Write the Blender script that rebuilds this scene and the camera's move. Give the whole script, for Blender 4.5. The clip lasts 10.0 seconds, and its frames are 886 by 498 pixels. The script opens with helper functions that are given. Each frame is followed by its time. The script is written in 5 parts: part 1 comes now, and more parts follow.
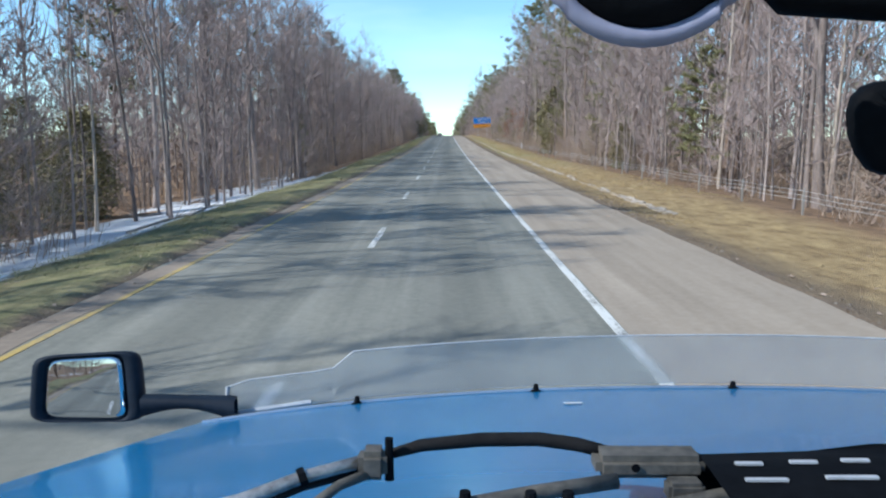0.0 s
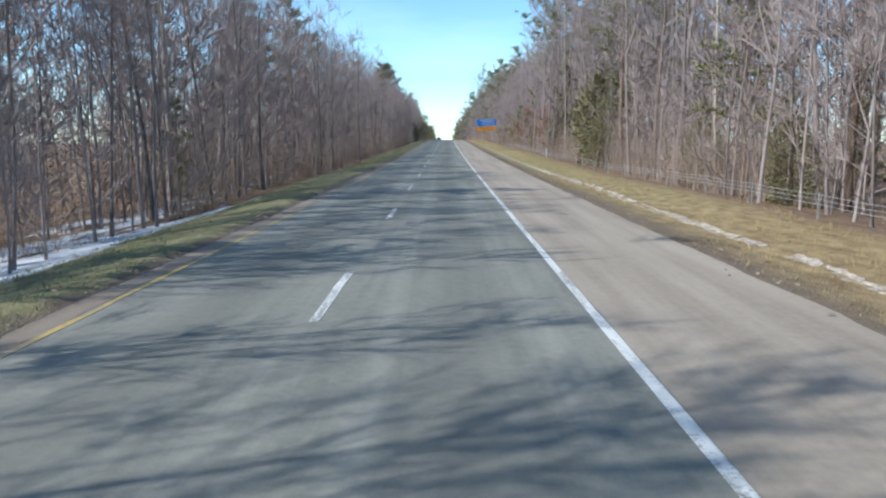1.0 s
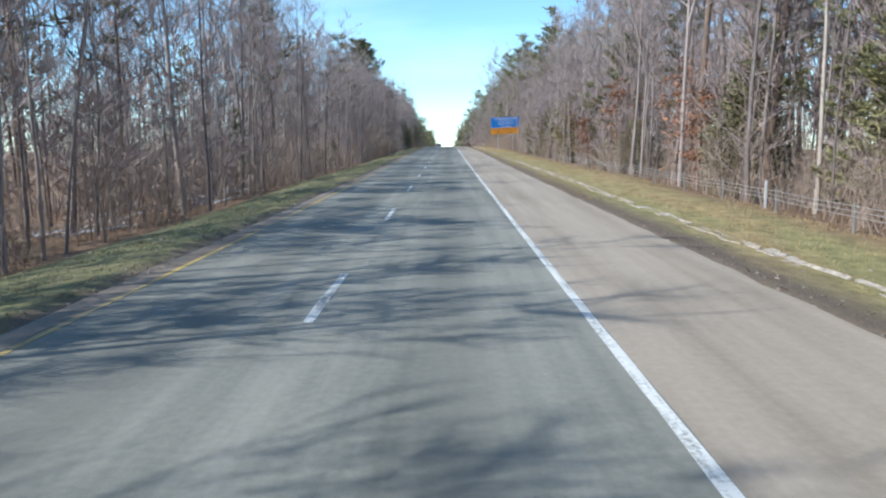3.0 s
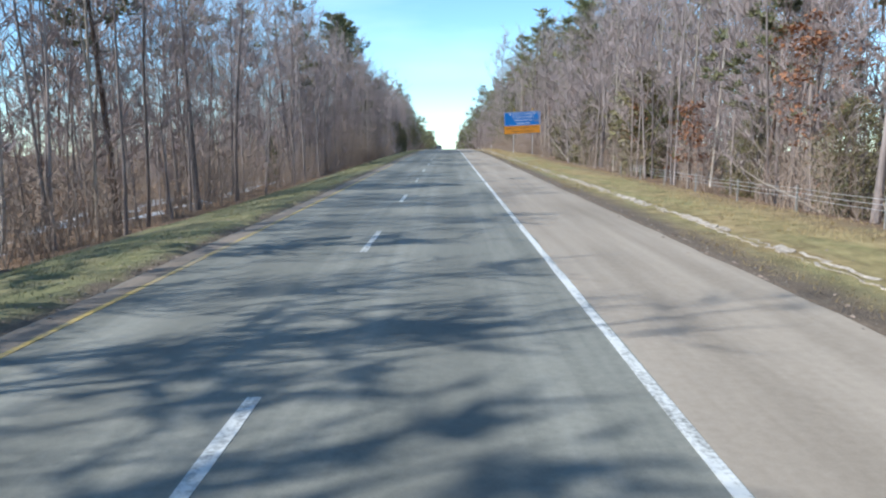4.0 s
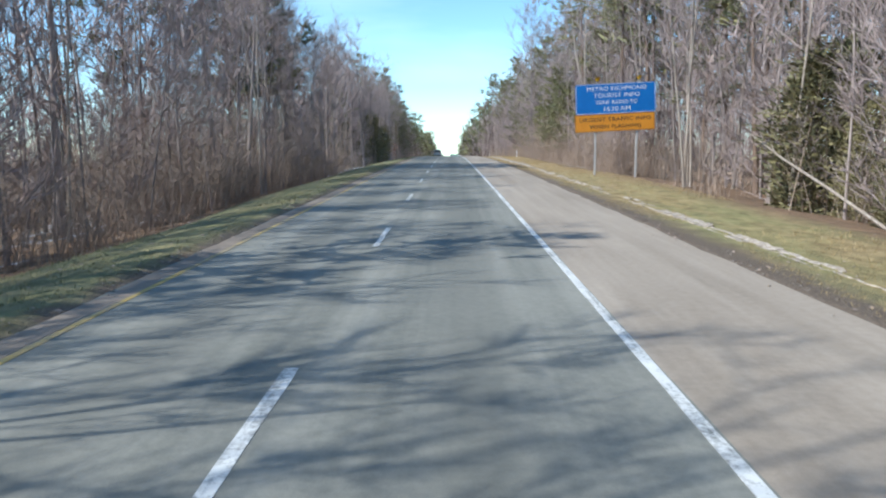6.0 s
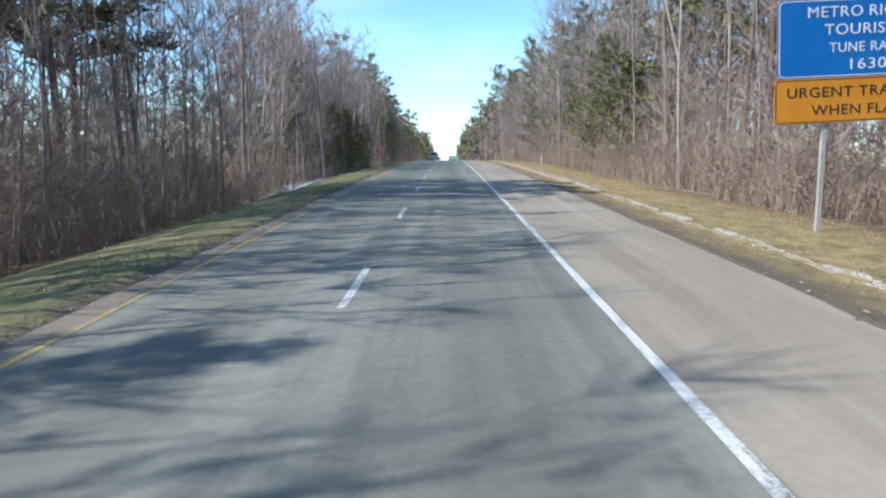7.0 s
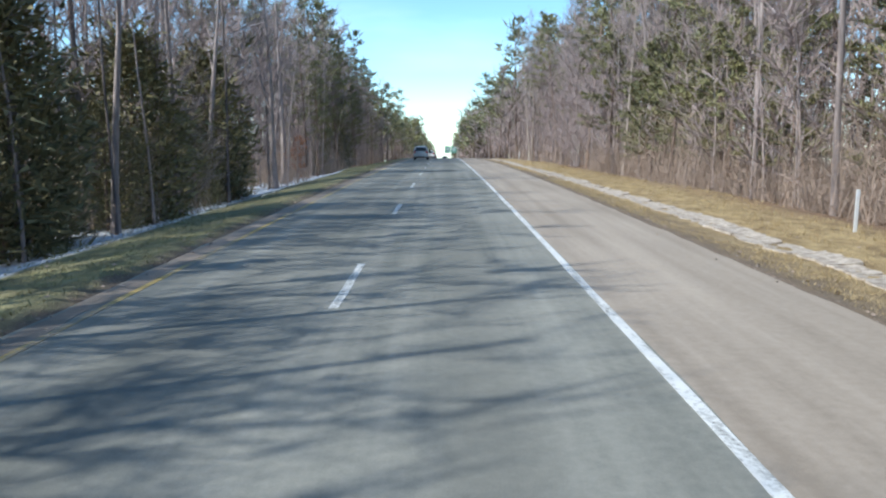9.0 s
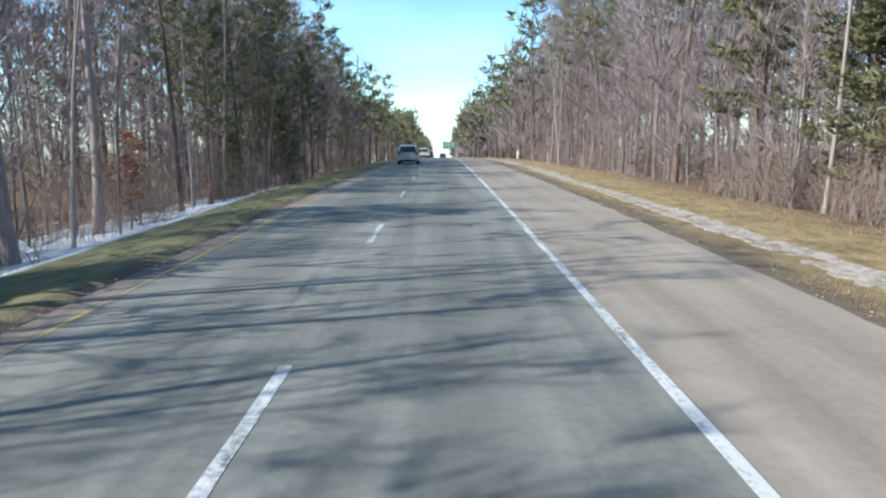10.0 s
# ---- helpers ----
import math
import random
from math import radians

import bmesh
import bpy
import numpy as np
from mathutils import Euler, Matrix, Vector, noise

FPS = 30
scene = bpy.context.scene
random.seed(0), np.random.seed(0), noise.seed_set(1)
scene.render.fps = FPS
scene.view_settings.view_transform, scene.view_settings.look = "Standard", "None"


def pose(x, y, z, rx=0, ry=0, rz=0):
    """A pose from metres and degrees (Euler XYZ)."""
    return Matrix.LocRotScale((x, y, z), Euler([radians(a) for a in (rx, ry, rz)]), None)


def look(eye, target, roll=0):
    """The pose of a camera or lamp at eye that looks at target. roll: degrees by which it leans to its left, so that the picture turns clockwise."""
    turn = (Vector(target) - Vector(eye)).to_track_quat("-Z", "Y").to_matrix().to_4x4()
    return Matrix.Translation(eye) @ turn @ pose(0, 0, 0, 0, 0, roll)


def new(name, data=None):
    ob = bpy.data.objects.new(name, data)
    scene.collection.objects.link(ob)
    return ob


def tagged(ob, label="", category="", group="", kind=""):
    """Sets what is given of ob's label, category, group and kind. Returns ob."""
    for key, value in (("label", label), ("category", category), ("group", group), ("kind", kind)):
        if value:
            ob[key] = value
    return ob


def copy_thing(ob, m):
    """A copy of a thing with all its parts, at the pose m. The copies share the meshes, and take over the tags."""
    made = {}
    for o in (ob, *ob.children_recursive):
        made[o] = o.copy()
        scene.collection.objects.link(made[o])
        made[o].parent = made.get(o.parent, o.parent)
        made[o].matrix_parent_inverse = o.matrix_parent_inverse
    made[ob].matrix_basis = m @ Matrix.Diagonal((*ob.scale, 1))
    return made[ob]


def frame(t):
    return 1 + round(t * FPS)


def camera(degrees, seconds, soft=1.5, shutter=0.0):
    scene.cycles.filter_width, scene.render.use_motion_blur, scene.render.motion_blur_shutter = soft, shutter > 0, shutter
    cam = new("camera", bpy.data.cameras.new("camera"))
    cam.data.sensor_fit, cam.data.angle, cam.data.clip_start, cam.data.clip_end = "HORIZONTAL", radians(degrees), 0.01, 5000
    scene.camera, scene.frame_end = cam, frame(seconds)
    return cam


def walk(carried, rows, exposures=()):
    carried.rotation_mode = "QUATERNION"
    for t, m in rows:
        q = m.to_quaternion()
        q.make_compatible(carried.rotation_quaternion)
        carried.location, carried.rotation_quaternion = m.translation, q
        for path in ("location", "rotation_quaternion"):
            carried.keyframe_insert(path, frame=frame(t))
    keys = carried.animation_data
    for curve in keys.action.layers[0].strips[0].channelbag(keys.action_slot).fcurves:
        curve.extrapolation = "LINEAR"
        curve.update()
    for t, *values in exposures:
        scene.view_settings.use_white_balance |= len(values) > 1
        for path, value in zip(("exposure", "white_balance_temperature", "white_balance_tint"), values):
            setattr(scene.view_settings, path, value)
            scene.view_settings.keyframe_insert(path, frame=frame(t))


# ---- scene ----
# ---------------------------------------------------------------- road profile
# Gentle sag and then a crest along the highway: curvature keyed along y, summed twice.
PROFILE_Y = np.arange(-400.0, 1800.0, 2.0)
CURV = np.interp(PROFILE_Y, [-60, 0, 110, 190, 290, 400, 520, 640],
                 [0, 0.8e-4, 1.2e-4, 0, -2.2e-4, -2.2e-4, -0.6e-4, 0])
SLOPE = np.cumsum(CURV) * 2.0 - 0.006
HEIGHT = np.cumsum(SLOPE) * 2.0
HEIGHT = HEIGHT - np.interp(0.0, PROFILE_Y, HEIGHT)


def road_z(y):
    return float(np.interp(y, PROFILE_Y, HEIGHT))


def road_tilt(y):
    return math.degrees(math.atan(float(np.interp(y, PROFILE_Y, SLOPE))))


# ---------------------------------------------------------------- camera and walk
EYE = 2.27
# seconds, sideways, along the road, turn, tilt against the road, lean
PATH = [
    (0.0, -2.033, 0.10, 0.27, -8.44, 0.00),
    (0.5, -1.996, 15.35, 0.24, -8.30, -0.07),
    (1.0, -1.937, 30.70, 0.24, -8.28, 0.00),
    (1.5, -1.891, 45.70, 0.20, -8.23, 0.15),
    (2.0, -1.855, 60.95, 0.21, -8.24, 0.17),
    (2.5, -1.813, 76.20, 0.31, -8.16, 0.07),
    (3.0, -1.830, 91.60, 0.35, -8.20, 0.10),
    (3.5, -1.850, 107.00, 0.40, -8.26, 0.17),
    (4.0, -1.864, 122.30, 0.43, -8.29, 0.21),
    (4.5, -1.882, 137.55, 0.46, -8.27, 0.17),
    (5.0, -1.904, 152.60, 0.60, -8.26, 0.09),
    (5.5, -1.944, 167.30, 0.58, -8.28, 0.06),
    (6.0, -2.020, 182.40, 0.52, -8.25, 0.02),
    (6.5, -2.110, 197.50, 0.43, -8.17, -0.06),
    (7.0, -2.160, 212.70, 0.36, -8.13, -0.15),
    (7.5, -2.168, 228.00, 0.30, -8.23, -0.29),
    (8.0, -2.180, 243.35, 0.20, -8.26, -0.37),
    (8.5, -2.190, 258.75, 0.03, -8.37, -0.33),
    (9.0, -2.153, 274.00, 0.06, -8.47, -0.19),
    (9.5, -2.109, 289.10, 0.02, -8.42, -0.06),
    (10.0, -2.060, 304.40, -0.10, -8.50, 0.00),
]
cam = camera(60.5, 10.0, soft=2.2)
rows = []
for t, px, py, turn, tilt, lean in PATH:
    rows.append((t, pose(px, py, road_z(py) + EYE, 90 + tilt + road_tilt(py + 14), lean, turn)))
walk(cam, rows, [(0.0, 0.50, 5950, 6), (2.0, 0.56, 5950, 6), (2.6, 0.66, 5950, 6), (10.0, 0.68, 5950, 6)])

# ---------------------------------------------------------------- world and sun
SUN_ELEVATION = radians(40)
SUN_AWAY = Vector((1.0, 0.44, 0.0)).normalized()      # the way the shadows fall
world = bpy.data.worlds.new("sky")
scene.world = world
world.use_nodes = True
wn = world.node_tree
sky = wn.nodes.new("ShaderNodeTexSky")
sky.sky_type = "NISHITA"
sky.sun_disc = False
sky.sun_elevation = SUN_ELEVATION
sky.sun_rotation = math.atan2(-SUN_AWAY.x, -SUN_AWAY.y)
sky.air_density, sky.dust_density, sky.ozone_density = 0.75, 0.0, 3.0
background = wn.nodes["Background"]
background.inputs["Strength"].default_value = 0.15
# thin high cloud wisps
wtex, wsq, wnoise, wramp, wmix = (wn.nodes.new(k) for k in ("ShaderNodeTexCoord", "ShaderNodeVectorMath", "ShaderNodeTexNoise", "ShaderNodeMapRange", "ShaderNodeMix"))
wsq.operation, wsq.inputs[1].default_value = "MULTIPLY", (2.0, 2.0, 9.0)
wn.links.new(wtex.outputs["Generated"], wsq.inputs[0])
wn.links.new(wsq.outputs[0], wnoise.inputs["Vector"])
wnoise.inputs["Scale"].default_value, wnoise.inputs["Detail"].default_value = 1.6, 5.0
wn.links.new(wnoise.outputs["Fac"], wramp.inputs["Value"])
wramp.inputs["From Min"].default_value, wramp.inputs["From Max"].default_value, wramp.inputs["To Max"].default_value = 0.5, 0.85, 0.35
wmix.data_type = "RGBA"
wn.links.new(wramp.outputs["Result"], wmix.inputs[0])
wn.links.new(sky.outputs["Color"], wmix.inputs[6])
wmix.inputs[7].default_value = (5.5, 6.0, 6.6, 1)
wtint = wn.nodes.new("ShaderNodeVectorMath")
wtint.operation, wtint.inputs[1].default_value = "MULTIPLY", (0.93, 1.06, 1.02)
wn.links.new(wmix.outputs[2], wtint.inputs[0])
wn.links.new(wtint.outputs[0], background.inputs["Color"])
sun = new("sun", bpy.data.lights.new("sun", "SUN"))
sun.data.energy, sun.data.angle, sun.data.color = 3.8, radians(0.53), (1.0, 0.95, 0.88)
down = (SUN_AWAY * math.cos(SUN_ELEVATION) - Vector((0, 0, math.sin(SUN_ELEVATION)))).normalized()
sun.matrix_world = look(Vector((-60, 100, 80)), Vector((-60, 100, 80)) + down)


# ---------------------------------------------------------------- materials
class Nodes:
    """Short hand for building one node material."""

    def __init__(self, name, rough=0.8, metal=0.0):
        self.m = bpy.data.materials.new(name)
        self.m.use_nodes = True
        self.t = self.m.node_tree
        self.b = self.t.nodes["Principled BSDF"]
        self.b.inputs["Roughness"].default_value = rough
        self.b.inputs["Metallic"].default_value = metal
        self.geo = self.t.nodes.new("ShaderNodeNewGeometry")
        self.tex = self.t.nodes.new("ShaderNodeTexCoord")

    def put(self, socket, value):
        if hasattr(value, "is_output"):
            self.t.links.new(value, socket)
        else:
            socket.default_value = value

    def scaled(self, vec, scale):
        n = self.t.nodes.new("ShaderNodeVectorMath")
        n.operation = "MULTIPLY"
        self.put(n.inputs[0], vec)
        n.inputs[1].default_value = scale
        return n.outputs[0]

    def noise(self, vec, scale, detail=4.0, rough=0.6):
        n = self.t.nodes.new("ShaderNodeTexNoise")
        self.put(n.inputs["Vector"], vec)
        n.inputs["Scale"].default_value = scale
        n.inputs["Detail"].default_value = detail
        n.inputs["Roughness"].default_value = rough
        return n.outputs["Fac"]

    def ramp(self, fac, a, b, ca=0.0, cb=1.0):
        n = self.t.nodes.new("ShaderNodeMapRange")
        self.put(n.inputs["Value"], fac)
        self.put(n.inputs["From Min"], a)
        n.inputs["From Max"].default_value = b
        n.inputs["To Min"].default_value, n.inputs["To Max"].default_value = ca, cb
        return n.outputs["Result"]

    def mix(self, fac, a, b):
        n = self.t.nodes.new("ShaderNodeMix")
        n.data_type = "RGBA"
        self.put(n.inputs[0], fac)
        self.put(n.inputs[6], (*a, 1) if isinstance(a, tuple) else a)
        self.put(n.inputs[7], (*b, 1) if isinstance(b, tuple) else b)
        return n.outputs[2]

    def math(self, op, a, b=0.0):
        n = self.t.nodes.new("ShaderNodeMath")
        n.operation = op
        self.put(n.inputs[0], a)
        self.put(n.inputs[1], b)
        return n.outputs[0]

    def axis(self, vec, i):
        n = self.t.nodes.new("ShaderNodeSeparateXYZ")
        self.put(n.inputs[0], vec)
        return n.outputs[i]

    def color(self, c):
        self.put(self.b.inputs["Base Color"], (*c, 1) if isinstance(c, tuple) else c)
        return self

    def bump(self, height, strength=0.3, distance=0.02):
        n = self.t.nodes.new("ShaderNodeBump")
        n.inputs["Strength"].default_value = strength
        n.inputs["Distance"].default_value = distance
        self.put(n.inputs["Height"], height)
        self.t.links.new(n.outputs[0], self.b.inputs["Normal"])
        return self

    def island(self):
        return self.geo.outputs["Random Per Island"]

    def chance(self):
        return self.t.nodes.new("ShaderNodeObjectInfo").outputs["Random"]


def mottled(name, dark, light, scale=3.0, fine=40.0, rough=0.8, metal=0.0, bump=0.2, island=0.0, vec="Position"):
    """Two-scale mottling between two colours with a fine bump."""
    n = Nodes(name, rough, metal)
    v = n.geo.outputs["Position"] if vec == "Position" else n.tex.outputs["Object"]
    big, small = n.noise(v, scale), n.noise(v, fine, 3.0)
    f = n.math("ADD", n.math("MULTIPLY", big, 0.6), n.math("MULTIPLY", small, 0.4))
    f = n.ramp(f, 0.33, 0.67)
    if island:
        f = n.math("ADD", n.math("MULTIPLY", f, 1 - island), n.math("MULTIPLY", n.island(), island))
    n.color(n.mix(f, dark, light))
    if bump:
        n.bump(small, bump, 0.01)
    return n.m


def asphalt(name, dark, light, tracks):
    n = Nodes(name, 0.85)
    p = n.geo.outputs["Position"]
    streak = n.noise(n.scaled(p, (1.6, 0.06, 1)), 1.0, 4.0)      # long wear along the lanes
    patch = n.noise(n.scaled(p, (0.35, 0.12, 1)), 1.0, 3.0)
    grain = n.noise(p, 60.0, 2.0)
    stone = n.noise(p, 9.0, 3.0)
    f = n.math("ADD", n.math("MULTIPLY", streak, 0.45), n.math("MULTIPLY", patch, 0.25))
    f = n.math("ADD", f, n.math("MULTIPLY", stone, 0.18))
    f = n.math("ADD", f, n.math("MULTIPLY", grain, 0.12))
    c = n.mix(n.ramp(f, 0.38, 0.62), dark, light)
    if tracks:
        # oil-darkened band down the middle of each lane
        x = n.axis(p, 0)
        for mid in (-1.8, -5.1):
            d = n.math("ABSOLUTE", n.math("ADD", x, -mid))
            band = n.math("MULTIPLY", n.ramp(d, 0.15, 0.75, 1.0, 0.0), n.ramp(streak, 0.3, 0.7, 0.15, 0.5))
            c = n.mix(band, c, tuple(0.62 * k for k in dark))
    n.color(c)
    n.bump(n.math("ADD", grain, stone), 0.35, 0.006)
    return n.m


def paint(name, color, under, cover, gaps=0.24):
    """Worn road paint: chipped through to what lies under it."""
    n = Nodes(name, 0.7)
    p = n.geo.outputs["Position"]
    chip = n.math("ADD", n.math("MULTIPLY", n.noise(p, 17.0, 4.0, 0.7), 0.42),
                  n.math("MULTIPLY", n.noise(n.scaled(p, (9.0, 0.9, 1)), 1.0, 3.0), 0.34))
    chip = n.math("ADD", chip, n.math("MULTIPLY", n.noise(n.scaled(p, (0.6, 0.22, 1)), 1.0, 2.0), gaps))
    dirt = n.noise(p, 3.0)
    c = n.mix(n.ramp(dirt, 0.3, 0.75, 0.0, 0.4), color, tuple(0.6 * k for k in color))
    n.color(n.mix(n.ramp(chip, cover, cover + 0.13), c, under))
    return n.m


def ground_material():
    """Verge grass, bare dirt by the pavement, leaf litter under the trees, old snow by the shaded wood."""
    n = Nodes("verge_ground", 0.95)
    p = n.geo.outputs["Position"]
    x = n.axis(p, 0)
    big, mid = n.noise(n.scaled(p, (0.5, 0.12, 1)), 1.0), n.noise(p, 1.1, 5.0)
    fine = n.noise(p, 22.0, 4.0)
    wobble = n.math("ADD", n.math("MULTIPLY", mid, 1.2), -0.6)
    xw = n.math("ADD", x, wobble)
    y = n.axis(p, 1)
    clump = n.noise(n.scaled(p, (2.2, 1.1, 1)), 1.0, 5.0, 0.7)
    right_grass = n.mix(n.ramp(clump, 0.34, 0.66), (0.20, 0.13, 0.058), (0.455, 0.33, 0.16))
    damp = n.math("MULTIPLY", n.ramp(y, 46.0, 90.0), n.ramp(y, 205.0, 250.0, 1.0, 0.08))      # the stretch that has stayed green
    right_grass = n.mix(n.math("MULTIPLY", n.ramp(big, 0.36, 0.60, 0.15, 0.85), damp), right_grass, n.mix(n.ramp(clump, 0.35, 0.65), (0.16, 0.155, 0.055), (0.32, 0.30, 0.125)))
    left_grass = n.mix(n.ramp(clump, 0.34, 0.66), (0.13, 0.12, 0.055), (0.34, 0.30, 0.15))
    left_grass = n.mix(n.ramp(big, 0.45, 0.62, 0.0, 0.35), left_grass, (0.20, 0.155, 0.085))
    left_grass = n.mix(n.ramp(mid, 0.42, 0.60, 0.0, 0.5), left_grass, (0.175, 0.185, 0.07))
    grass = n.mix(n.ramp(x, -2.0, -1.0), left_grass, right_grass)
    dirt = n.mix(n.ramp(fine, 0.35, 0.65), (0.095, 0.07, 0.05), (0.22, 0.165, 0.115))
    litter = n.mix(n.ramp(n.math("ADD", n.math("MULTIPLY", fine, 0.6), n.math("MULTIPLY", mid, 0.4)), 0.4, 0.62),
                   (0.10, 0.06, 0.035), (0.38, 0.235, 0.13))
    edge = n.ramp(xw, n.ramp(damp, 0.0, 1.0, 3.3, 3.9), 4.9)
    edge_left = n.ramp(xw, -7.25, -7.6)
    c = n.mix(n.math("MAXIMUM", edge, edge_left), dirt, grass)
    c = n.mix(n.ramp(xw, 7.3, 9.3), c, litter)
    c = n.mix(n.ramp(xw, -10.6, -11.6), c, litter)
    snow_band = n.math("MULTIPLY", n.ramp(x, -10.2, -10.9), n.ramp(x, -24.0, -15.5))
    lumps = n.noise(n.scaled(p, (0.75, 0.16, 1)), 1.0, 5.0, 0.65)
    drift = n.math("MAXIMUM", n.ramp(n.math("ABSOLUTE", n.math("ADD", y, -30.0)), 22.0, 42.0, 1.0, 0.0),
                   n.ramp(n.math("ABSOLUTE", n.math("ADD", y, -310.0)), 32.0, 72.0, 1.0, 0.0))      # where the drifts have lasted
    lumps = n.math("ADD", lumps, n.math("MULTIPLY", drift, n.ramp(x, -17.0, -12.2, -0.04, 0.24)))
    lumps = n.math("ADD", lumps, n.math("MULTIPLY", n.math("SUBTRACT", 1.0, drift), n.ramp(x, -17.0, -13.3, 0.0, -0.22)))
    snow = n.ramp(n.math("ADD", n.math("MULTIPLY", snow_band, 0.24), lumps), 0.70, 0.74)
    snow = n.math("MULTIPLY", snow, n.ramp(n.math("ADD", x, n.math("MULTIPLY", wobble, 0.5)), -9.9, -10.4))
    c = n.mix(snow, c, n.mix(n.ramp(clump, 0.3, 0.7), (0.55, 0.57, 0.61), (0.84, 0.85, 0.87)))
    n.color(c)
    n.bump(n.math("ADD", n.math("ADD", fine, mid), clump), 0.8, 0.07)
    return n.m


def bark(name, dark, light):
    n = Nodes(name, 0.9)
    p = n.tex.outputs["Object"]
    f = n.noise(n.scaled(p, (9, 9, 1.2)), 1.0, 5.0)
    f = n.math("ADD", n.math("MULTIPLY", f, 0.7), n.math("MULTIPLY", n.chance(), 0.3))
    c = n.mix(n.ramp(f, 0.3, 0.68), dark, light)
    n.color(c)
    n.bump(n.noise(n.scaled(p, (30, 30, 4)), 1.0), 0.5, 0.02)
    return n.m


def leafy(name, dark, light, rough=0.7):
    n = Nodes(name, rough)
    p = n.tex.outputs["Object"]
    f = n.math("ADD", n.math("MULTIPLY", n.island(), 0.5), n.math("MULTIPLY", n.noise(p, 0.9, 3.0), 0.5))
    f = n.math("ADD", n.math("MULTIPLY", f, 0.8), n.math("MULTIPLY", n.chance(), 0.2))
    n.color(n.mix(n.ramp(f, 0.25, 0.75), dark, light))
    return n.m


ASPHALT = asphalt("lane_asphalt", (0.138, 0.139, 0.117), (0.285, 0.276, 0.234), True)
GRIT = asphalt("gritty_edge", (0.16, 0.128, 0.098), (0.34, 0.275, 0.215), False)
SHOULDER = asphalt("shoulder_asphalt", (0.245, 0.20, 0.152), (0.40, 0.335, 0.265), False)
WHITE_LINE = paint("worn_white_paint", (0.70, 0.70, 0.67), (0.19, 0.185, 0.165), 0.485)
DASH_LINE = paint("chipped_white_paint", (0.70, 0.70, 0.67), (0.20, 0.195, 0.175), 0.455)
YELLOW_LINE = paint("worn_yellow_paint", (0.52, 0.37, 0.11), (0.25, 0.215, 0.165), 0.57, 0.5)
GROUND = ground_material()
GREY_BARK = bark("grey_bark", (0.115, 0.092, 0.084), (0.42, 0.345, 0.312))
PALE_BARK = bark("pale_bark", (0.24, 0.195, 0.155), (0.53, 0.45, 0.375))
PINE_BARK = bark("pine_bark", (0.09, 0.06, 0.045), (0.26, 0.18, 0.13))
TWIG = mottled("bare_twigs", (0.20, 0.157, 0.147), (0.49, 0.392, 0.362), 1.5, 6.0, 0.9, bump=0, island=0.5, vec="Object")
BRUSH = mottled("dry_brush", (0.20, 0.152, 0.12), (0.50, 0.38, 0.295), 0.5, 3.0, 0.95, bump=0, island=0.6)
NEEDLE = leafy("pine_needles", (0.08, 0.088, 0.045), (0.305, 0.282, 0.122))
CEDAR_LEAF = leafy("cedar_sprays", (0.075, 0.072, 0.034), (0.31, 0.265, 0.12))
RUSSET = leafy("russet_leaves", (0.20, 0.075, 0.03), (0.42, 0.19, 0.085))
TAN_BLADE = leafy("dry_grass_blades", (0.23, 0.165, 0.072), (0.50, 0.382, 0.19))
OLIVE_BLADE = leafy("olive_grass_blades", (0.15, 0.145, 0.06), (0.44, 0.40, 0.20))
CONCRETE = mottled("weathered_concrete", (0.16, 0.125, 0.09), (0.62, 0.535, 0.44), 5.0, 18.0, 0.95, bump=0.8)
STEEL = mottled("galvanised_steel", (0.42, 0.41, 0.39), (0.62, 0.60, 0.57), 4.0, 40.0, 0.55, 0.3, 0.05)
# colour darker than real plastic: holds the shade of the unbuilt cab
BLACK_PLASTIC = mottled("black_plastic", (0.002, 0.0025, 0.0035), (0.006, 0.007, 0.009), 6, 60, 0.7, 0, 0.1)
BLACK_PLASTIC.node_tree.nodes["Principled BSDF"].inputs["Specular IOR Level"].default_value = 0.06
RUBBER = mottled("black_rubber", (0.006, 0.006, 0.007), (0.022, 0.021, 0.021), 5, 50, 0.85, 0, 0.2)
RUBBER.node_tree.nodes["Principled BSDF"].inputs["Specular IOR Level"].default_value = 0.15
PEBBLE = mottled("roadside_pebbles", (0.10, 0.08, 0.06), (0.36, 0.31, 0.26), 3.0, 20.0, 0.95, bump=0, island=0.6)


